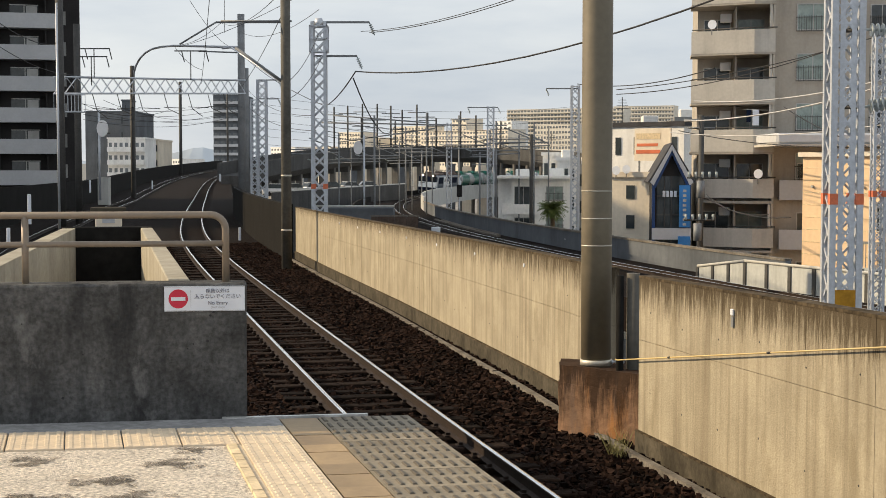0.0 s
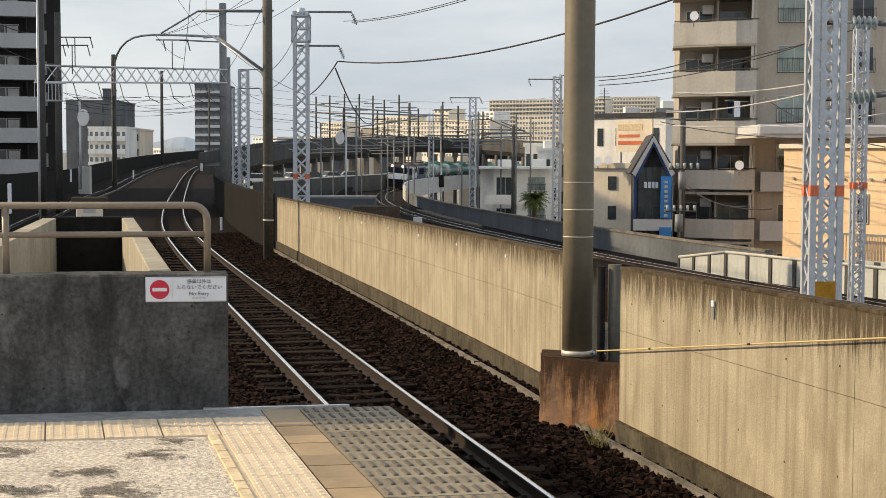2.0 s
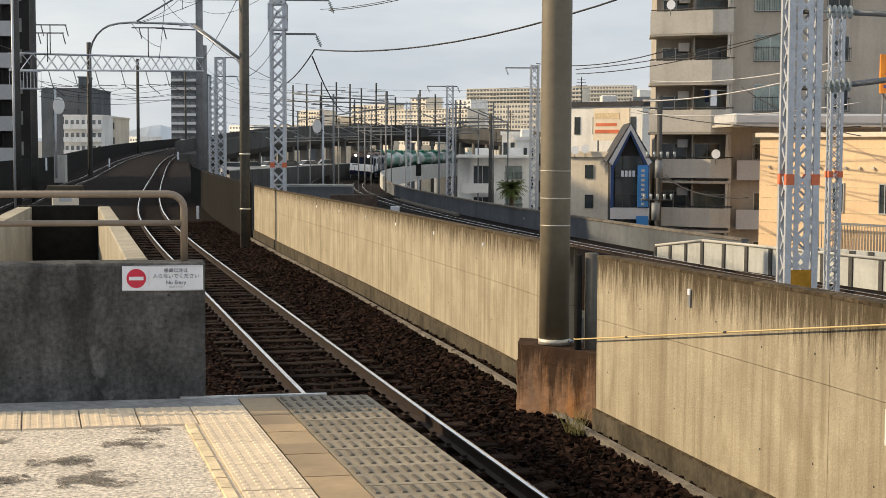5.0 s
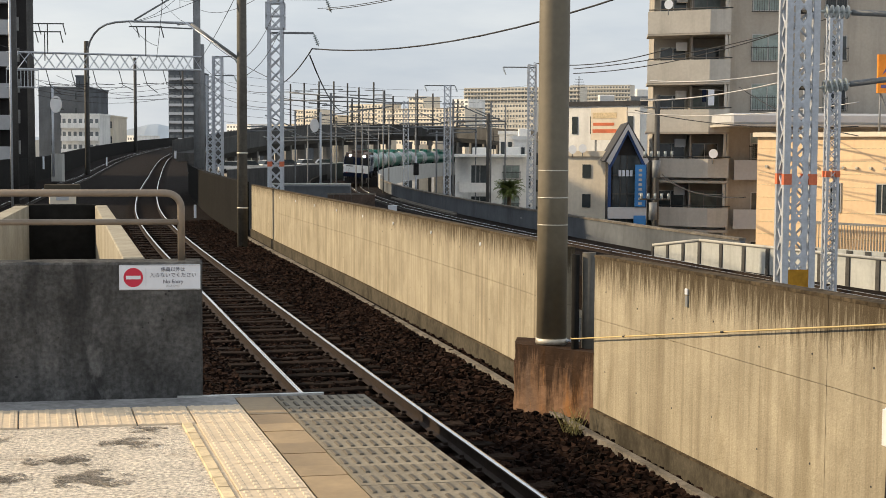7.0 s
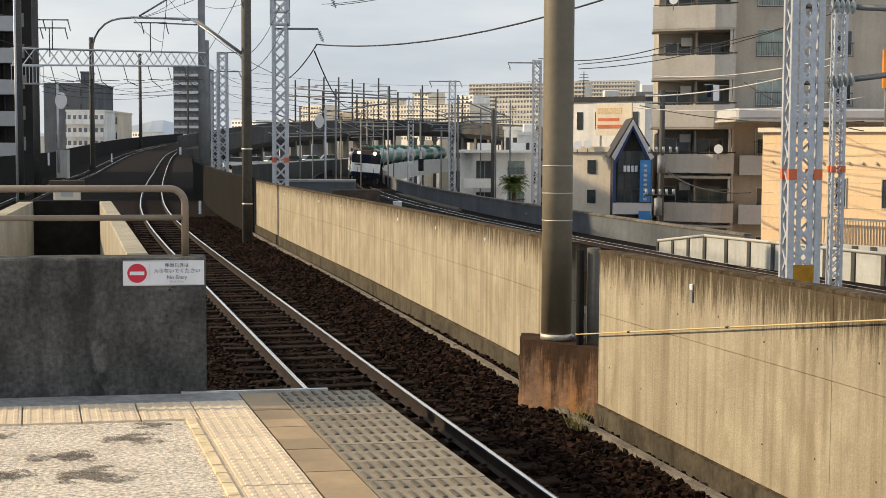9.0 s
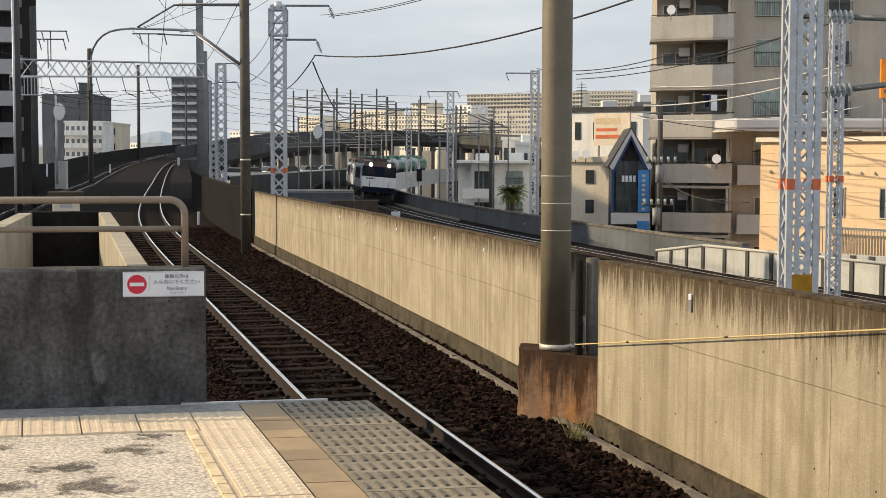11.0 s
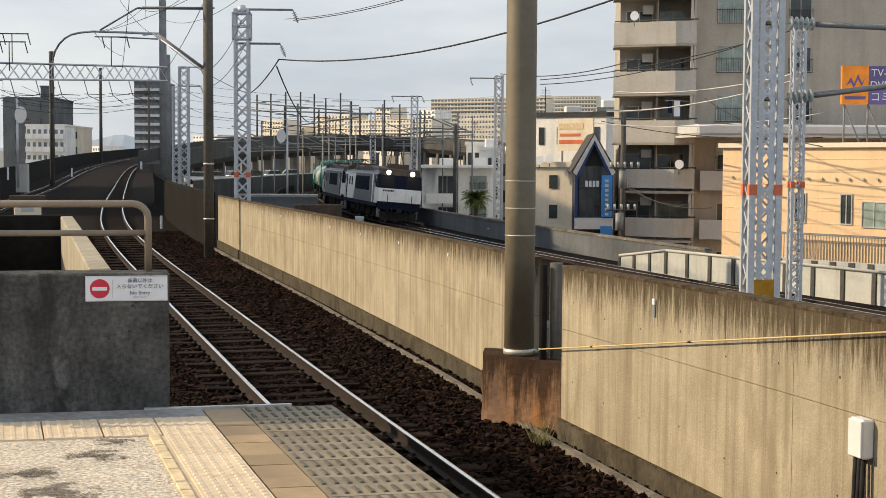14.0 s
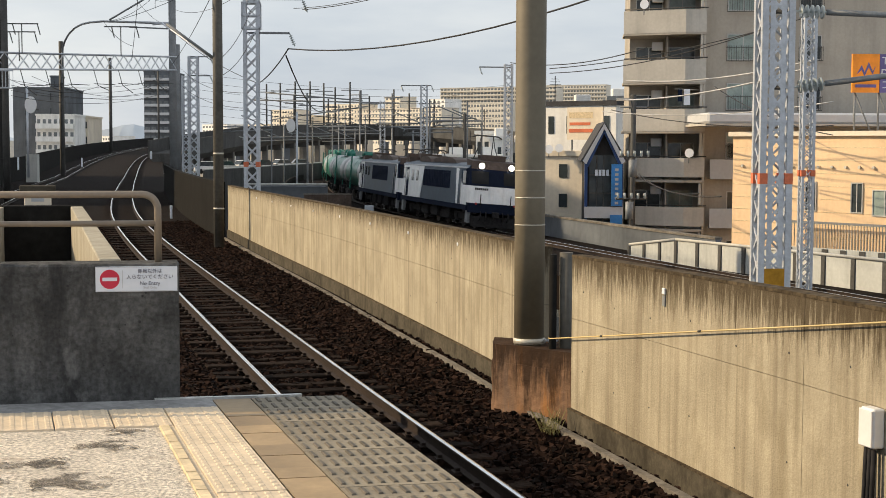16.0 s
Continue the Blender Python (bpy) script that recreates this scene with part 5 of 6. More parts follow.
for i in range(0, len(vline)):
    x, y, z, nx, ny = vline[i]
    for o in ((1.2,) if i % 2 else (1.2, 4.6)):
        part("pier", solid([(-0.38, 0.38, -0.5, 0.5, -9.5, z - 1.9)], 0.05), M["pier"], vd, at=Matrix.Translation((x + nx * o, y + ny * o, 0)) @ pose(0, 0, 0, 0, 0, math.degrees(math.atan2(ny, nx)) - 90))
    part("cross_beam", solid([(-0.6, 0.6, -0.2, 4.6, z - 3.0, z - 1.9)]), M["viaduct"], vd, at=Matrix.Translation((x + nx, y + ny, 0)) @ pose(0, 0, 0, 0, 0, math.degrees(math.atan2(ny, nx)) - 90))
for i, (px, top) in enumerate(((592, 190), (616, 188), (642, 185), (668, 185), (692, 188), (712, 195), (738, 186), (757, 200), (772, 210), (842, 205), (886, 215), (640, 210), (700, 215), (815, 198))):
    tube_pole(at_x(px, 318), 318, at_z(278, 318), at_z(top, 318), 0.20, "thin dark catenary pole on the viaduct", "dark_steel", arms=((at_z(top + 14, 318), -2.0, 2.0, 0, 0.10),))
for k, (a, b) in enumerate((((570, 218), (820, 222)), ((600, 252), (770, 228)), ((590, 205), (760, 218)))):
    A_, B_ = Vector(spot(*a, 210)), Vector(spot(*b, 210))
    bar = thing("wire_beam", "grey steel beam carrying overhead wires", "steel beam")
    part("beam", tube([A_, B_], 0.10, 6), M["grey_steel"], bar)

# cantilever arms and signals along the freight curve
for i, (px, py, y) in enumerate(((735, 268, 160), (700, 262, 165), (762, 275, 170), (640, 286, 150), (675, 280, 150), (830, 262, 130), (905, 252, 120), (880, 272, 125), (590, 288, 150), (720, 288, 180), (560, 270, 120), (930, 258, 118))):
    t = thing("cantilever_arm", "grey cantilever arm with insulators over the freight line", "cantilever arm", pose(*spot(px, py, y)))
    part("tube", tube([(-2.4, 0, 0.0), (-2.2, 0, 0.25), (1.8, 0, 0.25), (2.0, 0, 0.0), (-2.2, 0, -0.15)], 0.055, 6), M["grey_steel"], t)
    part("strut", tube([(1.8, 0, 0.2), (-0.6, 0, 1.2)], 0.05, 6), M["grey_steel"], t)
    insulator(t, (-2.2, 0, 0.2), 0.6, (-1, 0, 0.3))
    part("mast", tube([(1.9, 0.1, -8.0), (1.9, 0.1, 1.6)], 0.065, 7), M["grey_steel"], t)
for px, py, y in ((813, 338, 128),):
    t = thing("signal_post", "dark signal lamp on a pale post beside the freight line", "signal", pose(*spot(px, py, y)))
    part("post", tube([(0, 0, -5.5), (0, 0, 1.2)], 0.08, 7), M["galv"], t)
    part("lamp_case", solid([(-0.24, 0.24, -0.2, -0.09, -0.55, 0.55)], 0.05), M["under"], t)

# ground-level bays beneath the viaduct: cream for lit walls, grey for shaded gaps
uv = thing("yard_wall", "row of plain bays beneath the viaduct, lit cream and gap grey", "building")
for k in range(16):
    a = spot(470 + 32 * k, 330, 300)
    part("bay", solid([(0, 2.3, 0, 4, -9.5, at_z(286 + 4 * (k % 3), 340))]), M["slab_grey"] if k % 3 == 1 else M["cream_wall"], uv, at=Matrix.Translation((a[0], 345 - 2 * k % 5, 0)))

yd = thing("yard_deck", "raised paved yard behind a dark parapet under the viaduct", "yard", kind="structure")
part("slab", prism([(at_x(480, 172), 172), (at_x(676, 218), 218), (at_x(676, 262), 262), (at_x(470, 204), 204)], 2, -9.4, -1.95), M["ground"], yd)
a, b = Vector(spot(480, 341, 171.6)), Vector(spot(718, 326, 226.5))
part("parapet", prism([(0, a.z), ((b.xy - a.xy).length, b.z), ((b.xy - a.xy).length, -9.4), (0, -9.4)], 1, -0.2, 0.0), M["viaduct"], yd, at=Matrix.Translation((a.x, a.y, 0)) @ pose(0, 0, 0, 0, 0, math.degrees(math.atan2(b.y - a.y, b.x - a.x))))
part("coping", tube([a + Vector((0, -0.1, 0.05)), b + Vector((0, -0.1, 0.05))], 0.10, 6), M["panel"], yd)


def parked_car(x, y, z, turn, paint):
    c = thing("parked_car", "%s parked car on the raised yard" % paint[0], "car", pose(x, y, z, 0, 0, turn))
    part("body", prism([(-2.0, 0.3), (2.0, 0.3), (2.05, 0.75), (1.5, 0.92), (-1.95, 0.98), (-2.05, 0.7)], 1, -0.82, 0.82), M[paint[1]], c)
    part("cabin", prism([(-1.7, 0.985), (0.95, 0.935), (0.35, 1.48), (-1.2, 1.5)], 1, -0.72, 0.72), M["glass"], c)
    part("roof", prism([(-1.22, 1.505), (0.36, 1.485), (0.3, 1.54), (-1.1, 1.56)], 1, -0.72, 0.72), M[paint[1]], c)
    for wx in (-1.25, 1.25):
        for wy in (-0.74, 0.74):
            part("wheel", rod(bmesh.new(), (wx, wy - 0.1, 0.3), (wx, wy + 0.1, 0.3), 0.3, 14), M["under"], c)


for k, px in enumerate((494, 522, 556, 590, 622, 655)):
    yc = 172 + 46 * (px - 480) / 196 + 6 + 2 * (k % 2)
    parked_car(at_x(px, yc), yc, -1.95, 10 + 17 * k % 40, (("white", "white_box"), ("pale grey", "panel"), ("white", "white_box"), ("dark", "dark_steel"))[k % 4])

# three-storey house by the freight line
hs = thing("house", "white flat-roofed three-storey house with a recessed balcony", "house", pose(at_x(905, 126), 126, 0, 0, 0, -4))
z1 = at_z(316, 126)
part("wall", solid([(0.0, 5.2, 0.0, 9, -9.5, z1), (-1.2, 0.0, 1.2, 9, -9.5, z1)]), M["white_wall"], hs)
part("roof", solid([(-1.35, 5.4, -1.0, 9.1, z1, z1 + 0.22)]), M["white_wall"], hs)
for zz in (z1 - 2.75, z1 - 5.5):
    part("balcony", solid([(-0.9, 2.6, -1.0, -0.88, zz - 0.35, zz + 0.5), (-0.9, -0.8, -1.0, 0, zz - 0.35, zz + 0.5)]), M["white_wall"], hs)
    window(hs, 0.3, 0.0, zz + 0.1, 1.5, 1.9, "glass")
    window(hs, 3.1, 0.0, zz + 0.9, 1.4, 1.1, "curtain_glass", rail=True)
palm = thing("palm_tree", "short bushy palm tree beside the white house", "palm tree", pose(*spot(978, 402, 118)))
bm = bmesh.new()
rod(bm, (0, 0, -6), (0, 0, 1.4), 0.22, 8, 0.18)
part("trunk", bm, M["bark"], palm)
bm = bmesh.new()
rnd = random.Random(3)
for i in range(170):
    a, up = rnd.uniform(0, 6.28), rnd.uniform(-0.6, 1.8)
    ln = rnd.uniform(0.9, 1.55)
    prev = Vector((0, 0, 1.4))
    d = Vector((math.cos(a), math.sin(a), up)).normalized()
    side = Vector((-math.sin(a), math.cos(a), 0))
    for s in range(5):
        nxt = prev + d * ln / 5
        w0, w1 = 0.16 * math.sin(0.5 + s * 0.5), 0.16 * math.sin(1.0 + s * 0.5)
        for sg in (-1, 1):
            for q in range(3):
                b = prev.lerp(nxt, q / 3)
                tip = b + side * sg * (0.30 * math.sin(0.6 + (s + q / 3) * 0.5)) + d * 0.12 - Vector((0, 0, 0.10))
                bm.faces.new([bm.verts.new(b), bm.verts.new(b + d * 0.06), bm.verts.new(tip)])
        prev = nxt
        d = (d - Vector((0, 0, 0.22))).normalized()
part("crown", bm, M["leaf"], palm)

# roof clutter on the houses
rnd = random.Random(21)
for i, (px, py, y) in enumerate(((925, 314, 128), (950, 314, 129), (985, 313, 128), (1100, 222, 113), (1150, 222, 113), (975, 270, 146), (1005, 279, 141), (1105, 264, 141), (1215, 210, 121), (1235, 210, 121), (1040, 290, 151), (1065, 290, 151))):
    t = thing("roof_aerial" if i % 2 else "roof_tank", "thin metal aerial on a house roof" if i % 2 else "pale water tank on a house roof", "aerial" if i % 2 else "water tank", pose(*spot(px, py, y)))
    if i % 2:
        bm = bmesh.new()
        rod(bm, (0, 0, -0.6), (0, 0, 2.2), 0.035, 5)
        for k in range(4):
            rod(bm, (-0.5 + 0.06 * k, 0, 1.3 + 0.22 * k), (0.5 - 0.06 * k, 0, 1.3 + 0.22 * k), 0.025, 4)
        part("yagi_aerial", bm, M["dark_steel"], t)
    else:
        part("tank", solid([(-0.6, 0.6, 0, 1.0, -0.4, 0.75)], 0.06), M["white_wall"], t)
        part("stand", solid([(-0.5, 0.5, 0.1, 0.9, -0.8, -0.41)]), M["grey_steel"], t)

# white building with billboard, small grey block, blue gabled building
wb = block_building("shop_building", "white shop building carrying a roof billboard", 1078, 1200, 226, 112, 12, "white_wall", 4, 4, 3.0, win="glass", turn=-38, roof="roof_dark", wfrac=0.3)
bb = thing("billboard", "pale yellow weathered billboard on a steel frame", "billboard", pose(*spot(1122, 285, 100), 0, 0, -40))
part("board", solid([(0, 2.9, 0, 0.15, 0, 2.25)]), M["cream_wall"], bb)
part("print_bar", solid([(0.15, 2.1, -0.02, 0.0, 0.5, 0.75), (0.2, 1.9, -0.02, 0, 1.0, 1.2)]), M["red_paint"], bb)
part("print_bar", solid([(0.15, 2.1, -0.02, 0.0, 1.5, 1.9)]), M["edging"], bb)
part("legs", solid([(0.3, 0.4, 0.05, 0.15, -1.3, 0), (1.9, 2.0, 0.05, 0.15, -1.3, 0)]), M["grey_steel"], bb)
sb = block_building("small_block", "small grey rendered block with little windows", 1080, 1150, 314, 92, 6, "cream_wall", 4, 1, 1.9, win="glass", turn=-30, wfrac=0.2)
for px, py in ((1108, 300), (1090, 302)):
    t = thing("dish_antenna", "white dish antenna on a roof", "antenna", pose(*spot(px, py, 91)))
    bm = bmesh.new()
    rod(bm, (0, 0, 0), (0.05, 0.08, 0), 0.28, 16, 0.2)
    part("dish", bm, M["sign_white"], t)
    part("stem", tube([(0, 0.08, -0.5), (0, 0.08, 0)], 0.03, 6), M["grey_steel"], t)

gb = thing("gabled_shop", "narrow blue and white shop front with a steep gable", "shop", pose(at_x(1154, 84), 84, 0, 0, 0, -6))
W = at_x(1222, 84) - at_x(1154, 84)
zt, ze = at_z(256, 84), at_z(312, 84)
part("wall", solid([(0.1, W - 0.1, 0.45, 9, -9.5, ze)]), M["tower_dark"], gb)
part("gable", prism([(0.1, ze), (W - 0.1, ze), (W / 2, zt - 0.25)], 1, 0.45, 9), M["tower_dark"], gb)
for sx in (0.0, W - 0.17):
    part("pillar", solid([(sx, sx + 0.17, 0, 0.5, -9.5, ze - 0.1)]), M["blue"], gb)
for sgn in (0, 1):
    o = [(0 - 0.12, ze - 0.35), (W / 2, zt), (W / 2, zt - 0.34), (0.08, ze - 0.55)]
    if sgn:
        o = [(W - a, b) for a, b in o]
    part("barge_board", prism(o, 1, -0.12, 0.35), M["balcony_white"], gb, "white gable board")
    o2 = [(0.09, ze - 0.54), (W / 2, zt - 0.35), (W / 2, zt - 0.58), (0.20, ze - 0.70)]
    if sgn:
        o2 = [(W - a, b) for a, b in o2]
    part("gable_trim", prism(o2, 1, -0.02, 0.4), M["blue"], gb)
    o3 = [(-0.25, ze - 0.35), (W / 2, zt + 0.12), (W / 2, zt), (-0.12, ze - 0.40)]
    if sgn:
        o3 = [(W - a, b) for a, b in o3]
    part("roof", prism(o3, 1, -0.05, 9.2), M["roof_dark"], gb)
part("shop_glass", solid([(0.28, W - 0.28, 0.40, 0.46, -3.2, ze)]), M["glass"], gb)
part("mullion", solid([(W / 2 - 0.04, W / 2 + 0.04, 0.33, 0.40, -3.2, ze), (0.28, W - 0.28, 0.33, 0.40, -0.2, -0.1), (0.28, W - 0.28, 0.33, 0.40, -1.3, -1.2), (0.7, 0.76, 0.33, 0.40, -3.2, ze)]), M["dark_steel"], gb)
part("name_bar", solid([(0.62 + 0.22 * i, 0.78 + 0.22 * i, 0.28, 0.32, at_z(349, 84), at_z(338, 84)) for i in range(4)]), M["sign_white"], gb, "pale sign lettering bars")
part("fascia", solid([(0.0, W, -0.1, 0.4, at_z(424, 84), at_z(404, 84))]), M["balcony_white"], gb, "white shop fascia")
vs = part("banner", solid([(W - 0.70, W - 0.08, -0.25, -0.12, at_z(402, 84), at_z(328, 84))]), M["blue_sign"], gb, "bright blue vertical banner sign")
for i in range(8):
    part("banner_bar", solid([(W - 0.49, W - 0.29, -0.27, -0.25, at_z(399, 84) + 0.28 * i, at_z(399, 84) + 0.28 * i + 0.15)]), M["panel"], vs)
vs = part("banner", solid([(W - 0.75, W - 0.05, -0.25, -0.12, at_z(440, 84), at_z(418, 84))]), M["blue_sign"], gb, "bright blue vertical banner sign")

# large taupe apartment house
ap = thing("apartment_house", "taupe rendered apartment house with deep balconies", "apartment building", pose(at_x(1366, 84), 84, 0, 0, 0, -8))
part("wall", solid([(0, 14.0, 0.0, 12, -9.5, 14.5), (-4.3, 0.0, 2.6, 12, -9.5, 14.5)]), M["taupe"], ap)
ST = 2.89
for i in range(8):
    z = at_z(96, 84) - ST * (i - 1) + 0.0     # underside of the balcony front
    if z < -9.4:
        continue
    full = i < 4
    xl = -4.75 if full else -4.0
    front = part("balcony", prism([(xl, 0.35), (-1.2, -1.05), (0.0, -1.05), (0.0, -0.93), (-1.16, -0.93), (xl + 0.1, 0.47)], 2, z + (0.0 if full else 0.2), z + 1.32), M["taupe_light"], ap, "pale taupe balcony parapet")
    part("floor_slab", prism([(xl, 0.37), (-1.2, -1.03), (0.0, -1.03), (0.0, 2.6), (xl, 2.6)], 2, z - 0.12, z + 0.03), M["taupe"], ap)
    part("handrail", tube([(xl + 0.05, 0.42, z + 1.42), (-1.18, -1.0, z + 1.42), (0.1, -1.0, z + 1.42)], 0.035, 6), M["dark_steel"], front)
    part("post", solid([(-0.32, -0.17, -0.95, -0.80, z + 1.3, z + ST - 0.12), (-0.12, 0.0, -0.8, 0.0, z + 0.0, z + ST - 0.1)]), M["taupe_light"], ap)
    window(ap, -1.9, 2.55, z + 0.2, 1.5, 2.0, "curtain_glass" if i % 2 else "glass")
    window(ap, -3.9, 2.55, z + 0.2, 1.5, 2.0, "glass")
    part("partition", solid([(-2.2, -2.12, 0.2, 2.6, z, z + ST - 0.15)]), M["taupe"], ap)
    if i < 5:
        window(ap, 1.35 if i else 1.2, -0.01, z + 1.35, 1.75, 1.45, "curtain_glass", rail=True)
        window(ap, 5.5, -0.01, z + 1.35, 1.2, 1.35, "glass", rail=True)
    if i in (4, 5):
        part("balcony_side", solid([(0.35, 3.1, -0.75, -0.65, z + 0.2, z + 1.25), (0.35, 3.1, -0.75, 0, z + 0.1, z + 0.2)]), M["balcony_white"], ap)
    if i > 3:
        window(ap, 1.45, -0.01, z + 0.3, 0.8, 1.9, "glass")
    part("air_conditioner", solid([(-3.0, -2.35, 1.6, 2.0, z + 2.0, z + 2.5)], 0.02), M["white_box"], ap)
for px, py in ((1257, 46), (1341, 308)):
    t = thing("dish_antenna", "white dish antenna on a balcony", "antenna", pose(*spot(px, py, 82.9)))
    bm = bmesh.new()
    rod(bm, (0, 0, 0), (0.06, 0.10, 0), 0.27, 20, 0.15)
    part("dish", bm, M["sign_white"], t)
    part("stem", tube([(0, 0.1, -0.6), (0, 0.1, 0)], 0.03, 6), M["grey_steel"], t)
aw = thing("entrance_canopy", "long pale rounded canopy beside the apartment house", "canopy", pose(*spot(1373, 246, 78)))
part("canopy", solid([(0, 14, 0, 7.5, -0.28, 0.32)], 0.12), M["balcony_white"], aw)
part("roof", solid([(-0.1, 14, -0.1, 7.5, -0.40, -0.28)]), M["taupe_light"], aw)
laundry = thing("laundry", "white and dark laundry hanging on a balcony", "laundry", pose(*spot(1330, 195, 82)))
part("drying_pole", tube([(-0.5, 0.02, 0.02), (1.6, 1.6, 0.02)], 0.02, 6), M["alu"], laundry)
part("cloth", solid([(0, 0.35, 0, 0.04, -0.9, 0)], 0.01), M["sign_white"], laundry)
part("cloth", solid([(-0.35, -0.1, 0, 0.04, -0.7, 0)], 0.01), M["loco_navy"], laundry)

# apricot building
orx = at_x(1420, 70)
ob_ = thing("apricot_building", "apricot-sided flat-roofed building with dark windows", "building", pose(orx, 70, 0, 0, 0, -54))
zr = at_z(278, 70)
part("wall", solid([(0, 12.5, 0, 12, -9.5, zr)]), M["orange_wall"], ob_)
part("roof", solid([(-0.15, 12.7, -0.2, 12.1, zr, zr + 0.22)]), M["cream_wall"], ob_, "cream roof edge")
for i in range(10):
    part("siding_line", solid([(0.02, 12.5, -0.015, 0.0, zr - 0.55 - 0.6 * i, zr - 0.52 - 0.6 * i)]), M["edging"], ob_)
for x in (4.45, 7.0):
    window(ob_, x, 0.0, -1.45, 0.55, 1.3, "glass", frame_mat="alu")
window(ob_, 8.15, 0.0, -1.55, 1.2, 1.1, "curtain_glass")
for i in range(16):
    bm = bmesh.new()
    rod(bm, (0.65 + 0.75 * i, -0.12, at_z(330, 70)), (0.65 + 0.75 * i, 0.0, at_z(330, 70)), 0.07, 8)
    part("wall_lamp", bm, M["band"], ob_)
rf = part("roof_rail", solid([(4.0, 12.4, -0.5, -0.46, at_z(425, 70), at_z(421, 70))]), M["grey_steel"], ob_)
bar_mesh = mesh_of("baluster", solid([(0.0, 0.03, -0.5, -0.47, at_z(470, 70), at_z(423, 70))]), M["grey_steel"])
for i in range(52):
    part("baluster", bar_mesh, None, rf, at=Matrix.Translation((4.0 + 0.16 * i, 0, 0)))
sg = thing("roof_billboard", "orange and violet roof billboard on a steel frame", "billboard", pose(*spot(1633, 199, 70)))
part("orange_board", solid([(0, 1.35, 0, 0.2, 0, 1.9)]), M["orange_sign"], sg)
part("violet_board", solid([(1.37, 4.0, 0, 0.2, 0, 1.9)]), M["purple_sign"], sg)
part("mark", prism([(0.2, 0.9), (0.45, 1.35), (0.6, 1.0), (0.8, 1.5), (1.0, 1.05), (1.15, 1.3), (1.0, 0.9), (0.8, 1.25), (0.6, 0.8), (0.45, 1.1)], 1, -0.02, 0.0), M["purple_sign"], sg)
part("print_bar", solid([(0.15, 1.2, -0.02, 0, 0.25, 0.4)]), M["purple_sign"], sg)
for k, txt in enumerate(("TV-G", "DVD", "コミ")):
    lettering(txt, 0.52, 2.05 if k == 0 else 1.95, 1.55 - 0.6 * k, M["sign_white"], sg, y=-0.02)
for x in (0.2, 1.4, 2.6, 3.8):
    part("leg", tube([(x, 0.2, -2.0), (x, 0.2, 0.05)], 0.05, 6), M["grey_steel"], sg)
    part("brace", tube([(x, 0.2, 0), (x + 1.0, 0.6, -2.0)], 0.04, 6), M["grey_steel"], sg)
block_building("shop_building", "pale flat building behind the apricot one", 1505, 1720, 205, 84, 10, "white_wall", 2, 6, 2.9, turn=-5, wfrac=0.3)

# far hills, their pale blue colour standing for haze
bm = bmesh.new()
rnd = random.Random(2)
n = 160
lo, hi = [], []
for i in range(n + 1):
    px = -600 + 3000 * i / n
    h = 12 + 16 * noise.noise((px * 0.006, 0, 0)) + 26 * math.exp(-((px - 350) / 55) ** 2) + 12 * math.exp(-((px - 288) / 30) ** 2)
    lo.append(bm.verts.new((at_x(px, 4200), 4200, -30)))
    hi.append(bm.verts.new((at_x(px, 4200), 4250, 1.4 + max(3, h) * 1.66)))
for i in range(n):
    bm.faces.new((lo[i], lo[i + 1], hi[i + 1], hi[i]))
tagged(part("far_hills", bm, M["hill"]), "hills on the horizon, tinted pale blue for haze", "hills", kind="structure")


# ---- the freight train ----
WHEELS = []


def bogie(parent, y, axles, r, gauge=0.56, w=2.0, spin=False):
    b = part("bogie", solid([(-1.02, -0.86, y - axles[-1] - 0.75, y + axles[-1] + 0.75, 0.45, 0.85), (0.86, 1.02, y - axles[-1] - 0.75, y + axles[-1] + 0.75, 0.45, 0.85), (-0.9, 0.9, y - 0.3, y + 0.3, 0.5, 0.95)] +
                            [(s * 0.94 - 0.14, s * 0.94 + 0.14, y + a - 0.2, y + a + 0.2, 0.32, 0.78) for a in axles for s in (-1, 1)], 0.02), M["under"], parent)
    for a in axles:
        bm = bmesh.new()
        for s in (-1, 1):
            rod(bm, (s * 0.56 - 0.065, 0, 0), (s * 0.56 + 0.065, 0, 0), r, 20)
            for q in range(5):
                an = q * 2 * math.pi / 5
                c = Vector((s * 0.635, math.cos(an) * r * 0.6, math.sin(an) * r * 0.6))
                rod(bm, c - Vector((0.01, 0, 0)), c + Vector((0.01, 0, 0)), r * 0.14, 6)
        rod(bm, (-0.8, 0, 0), (0.8, 0, 0), 0.09, 8)
        ws = part("wheelset", bm, M["wheel"], b, at=Matrix.Translation((0, y + a, r)))
        if spin:
            WHEELS.append((ws, Vector((0, y + a, r)), r))


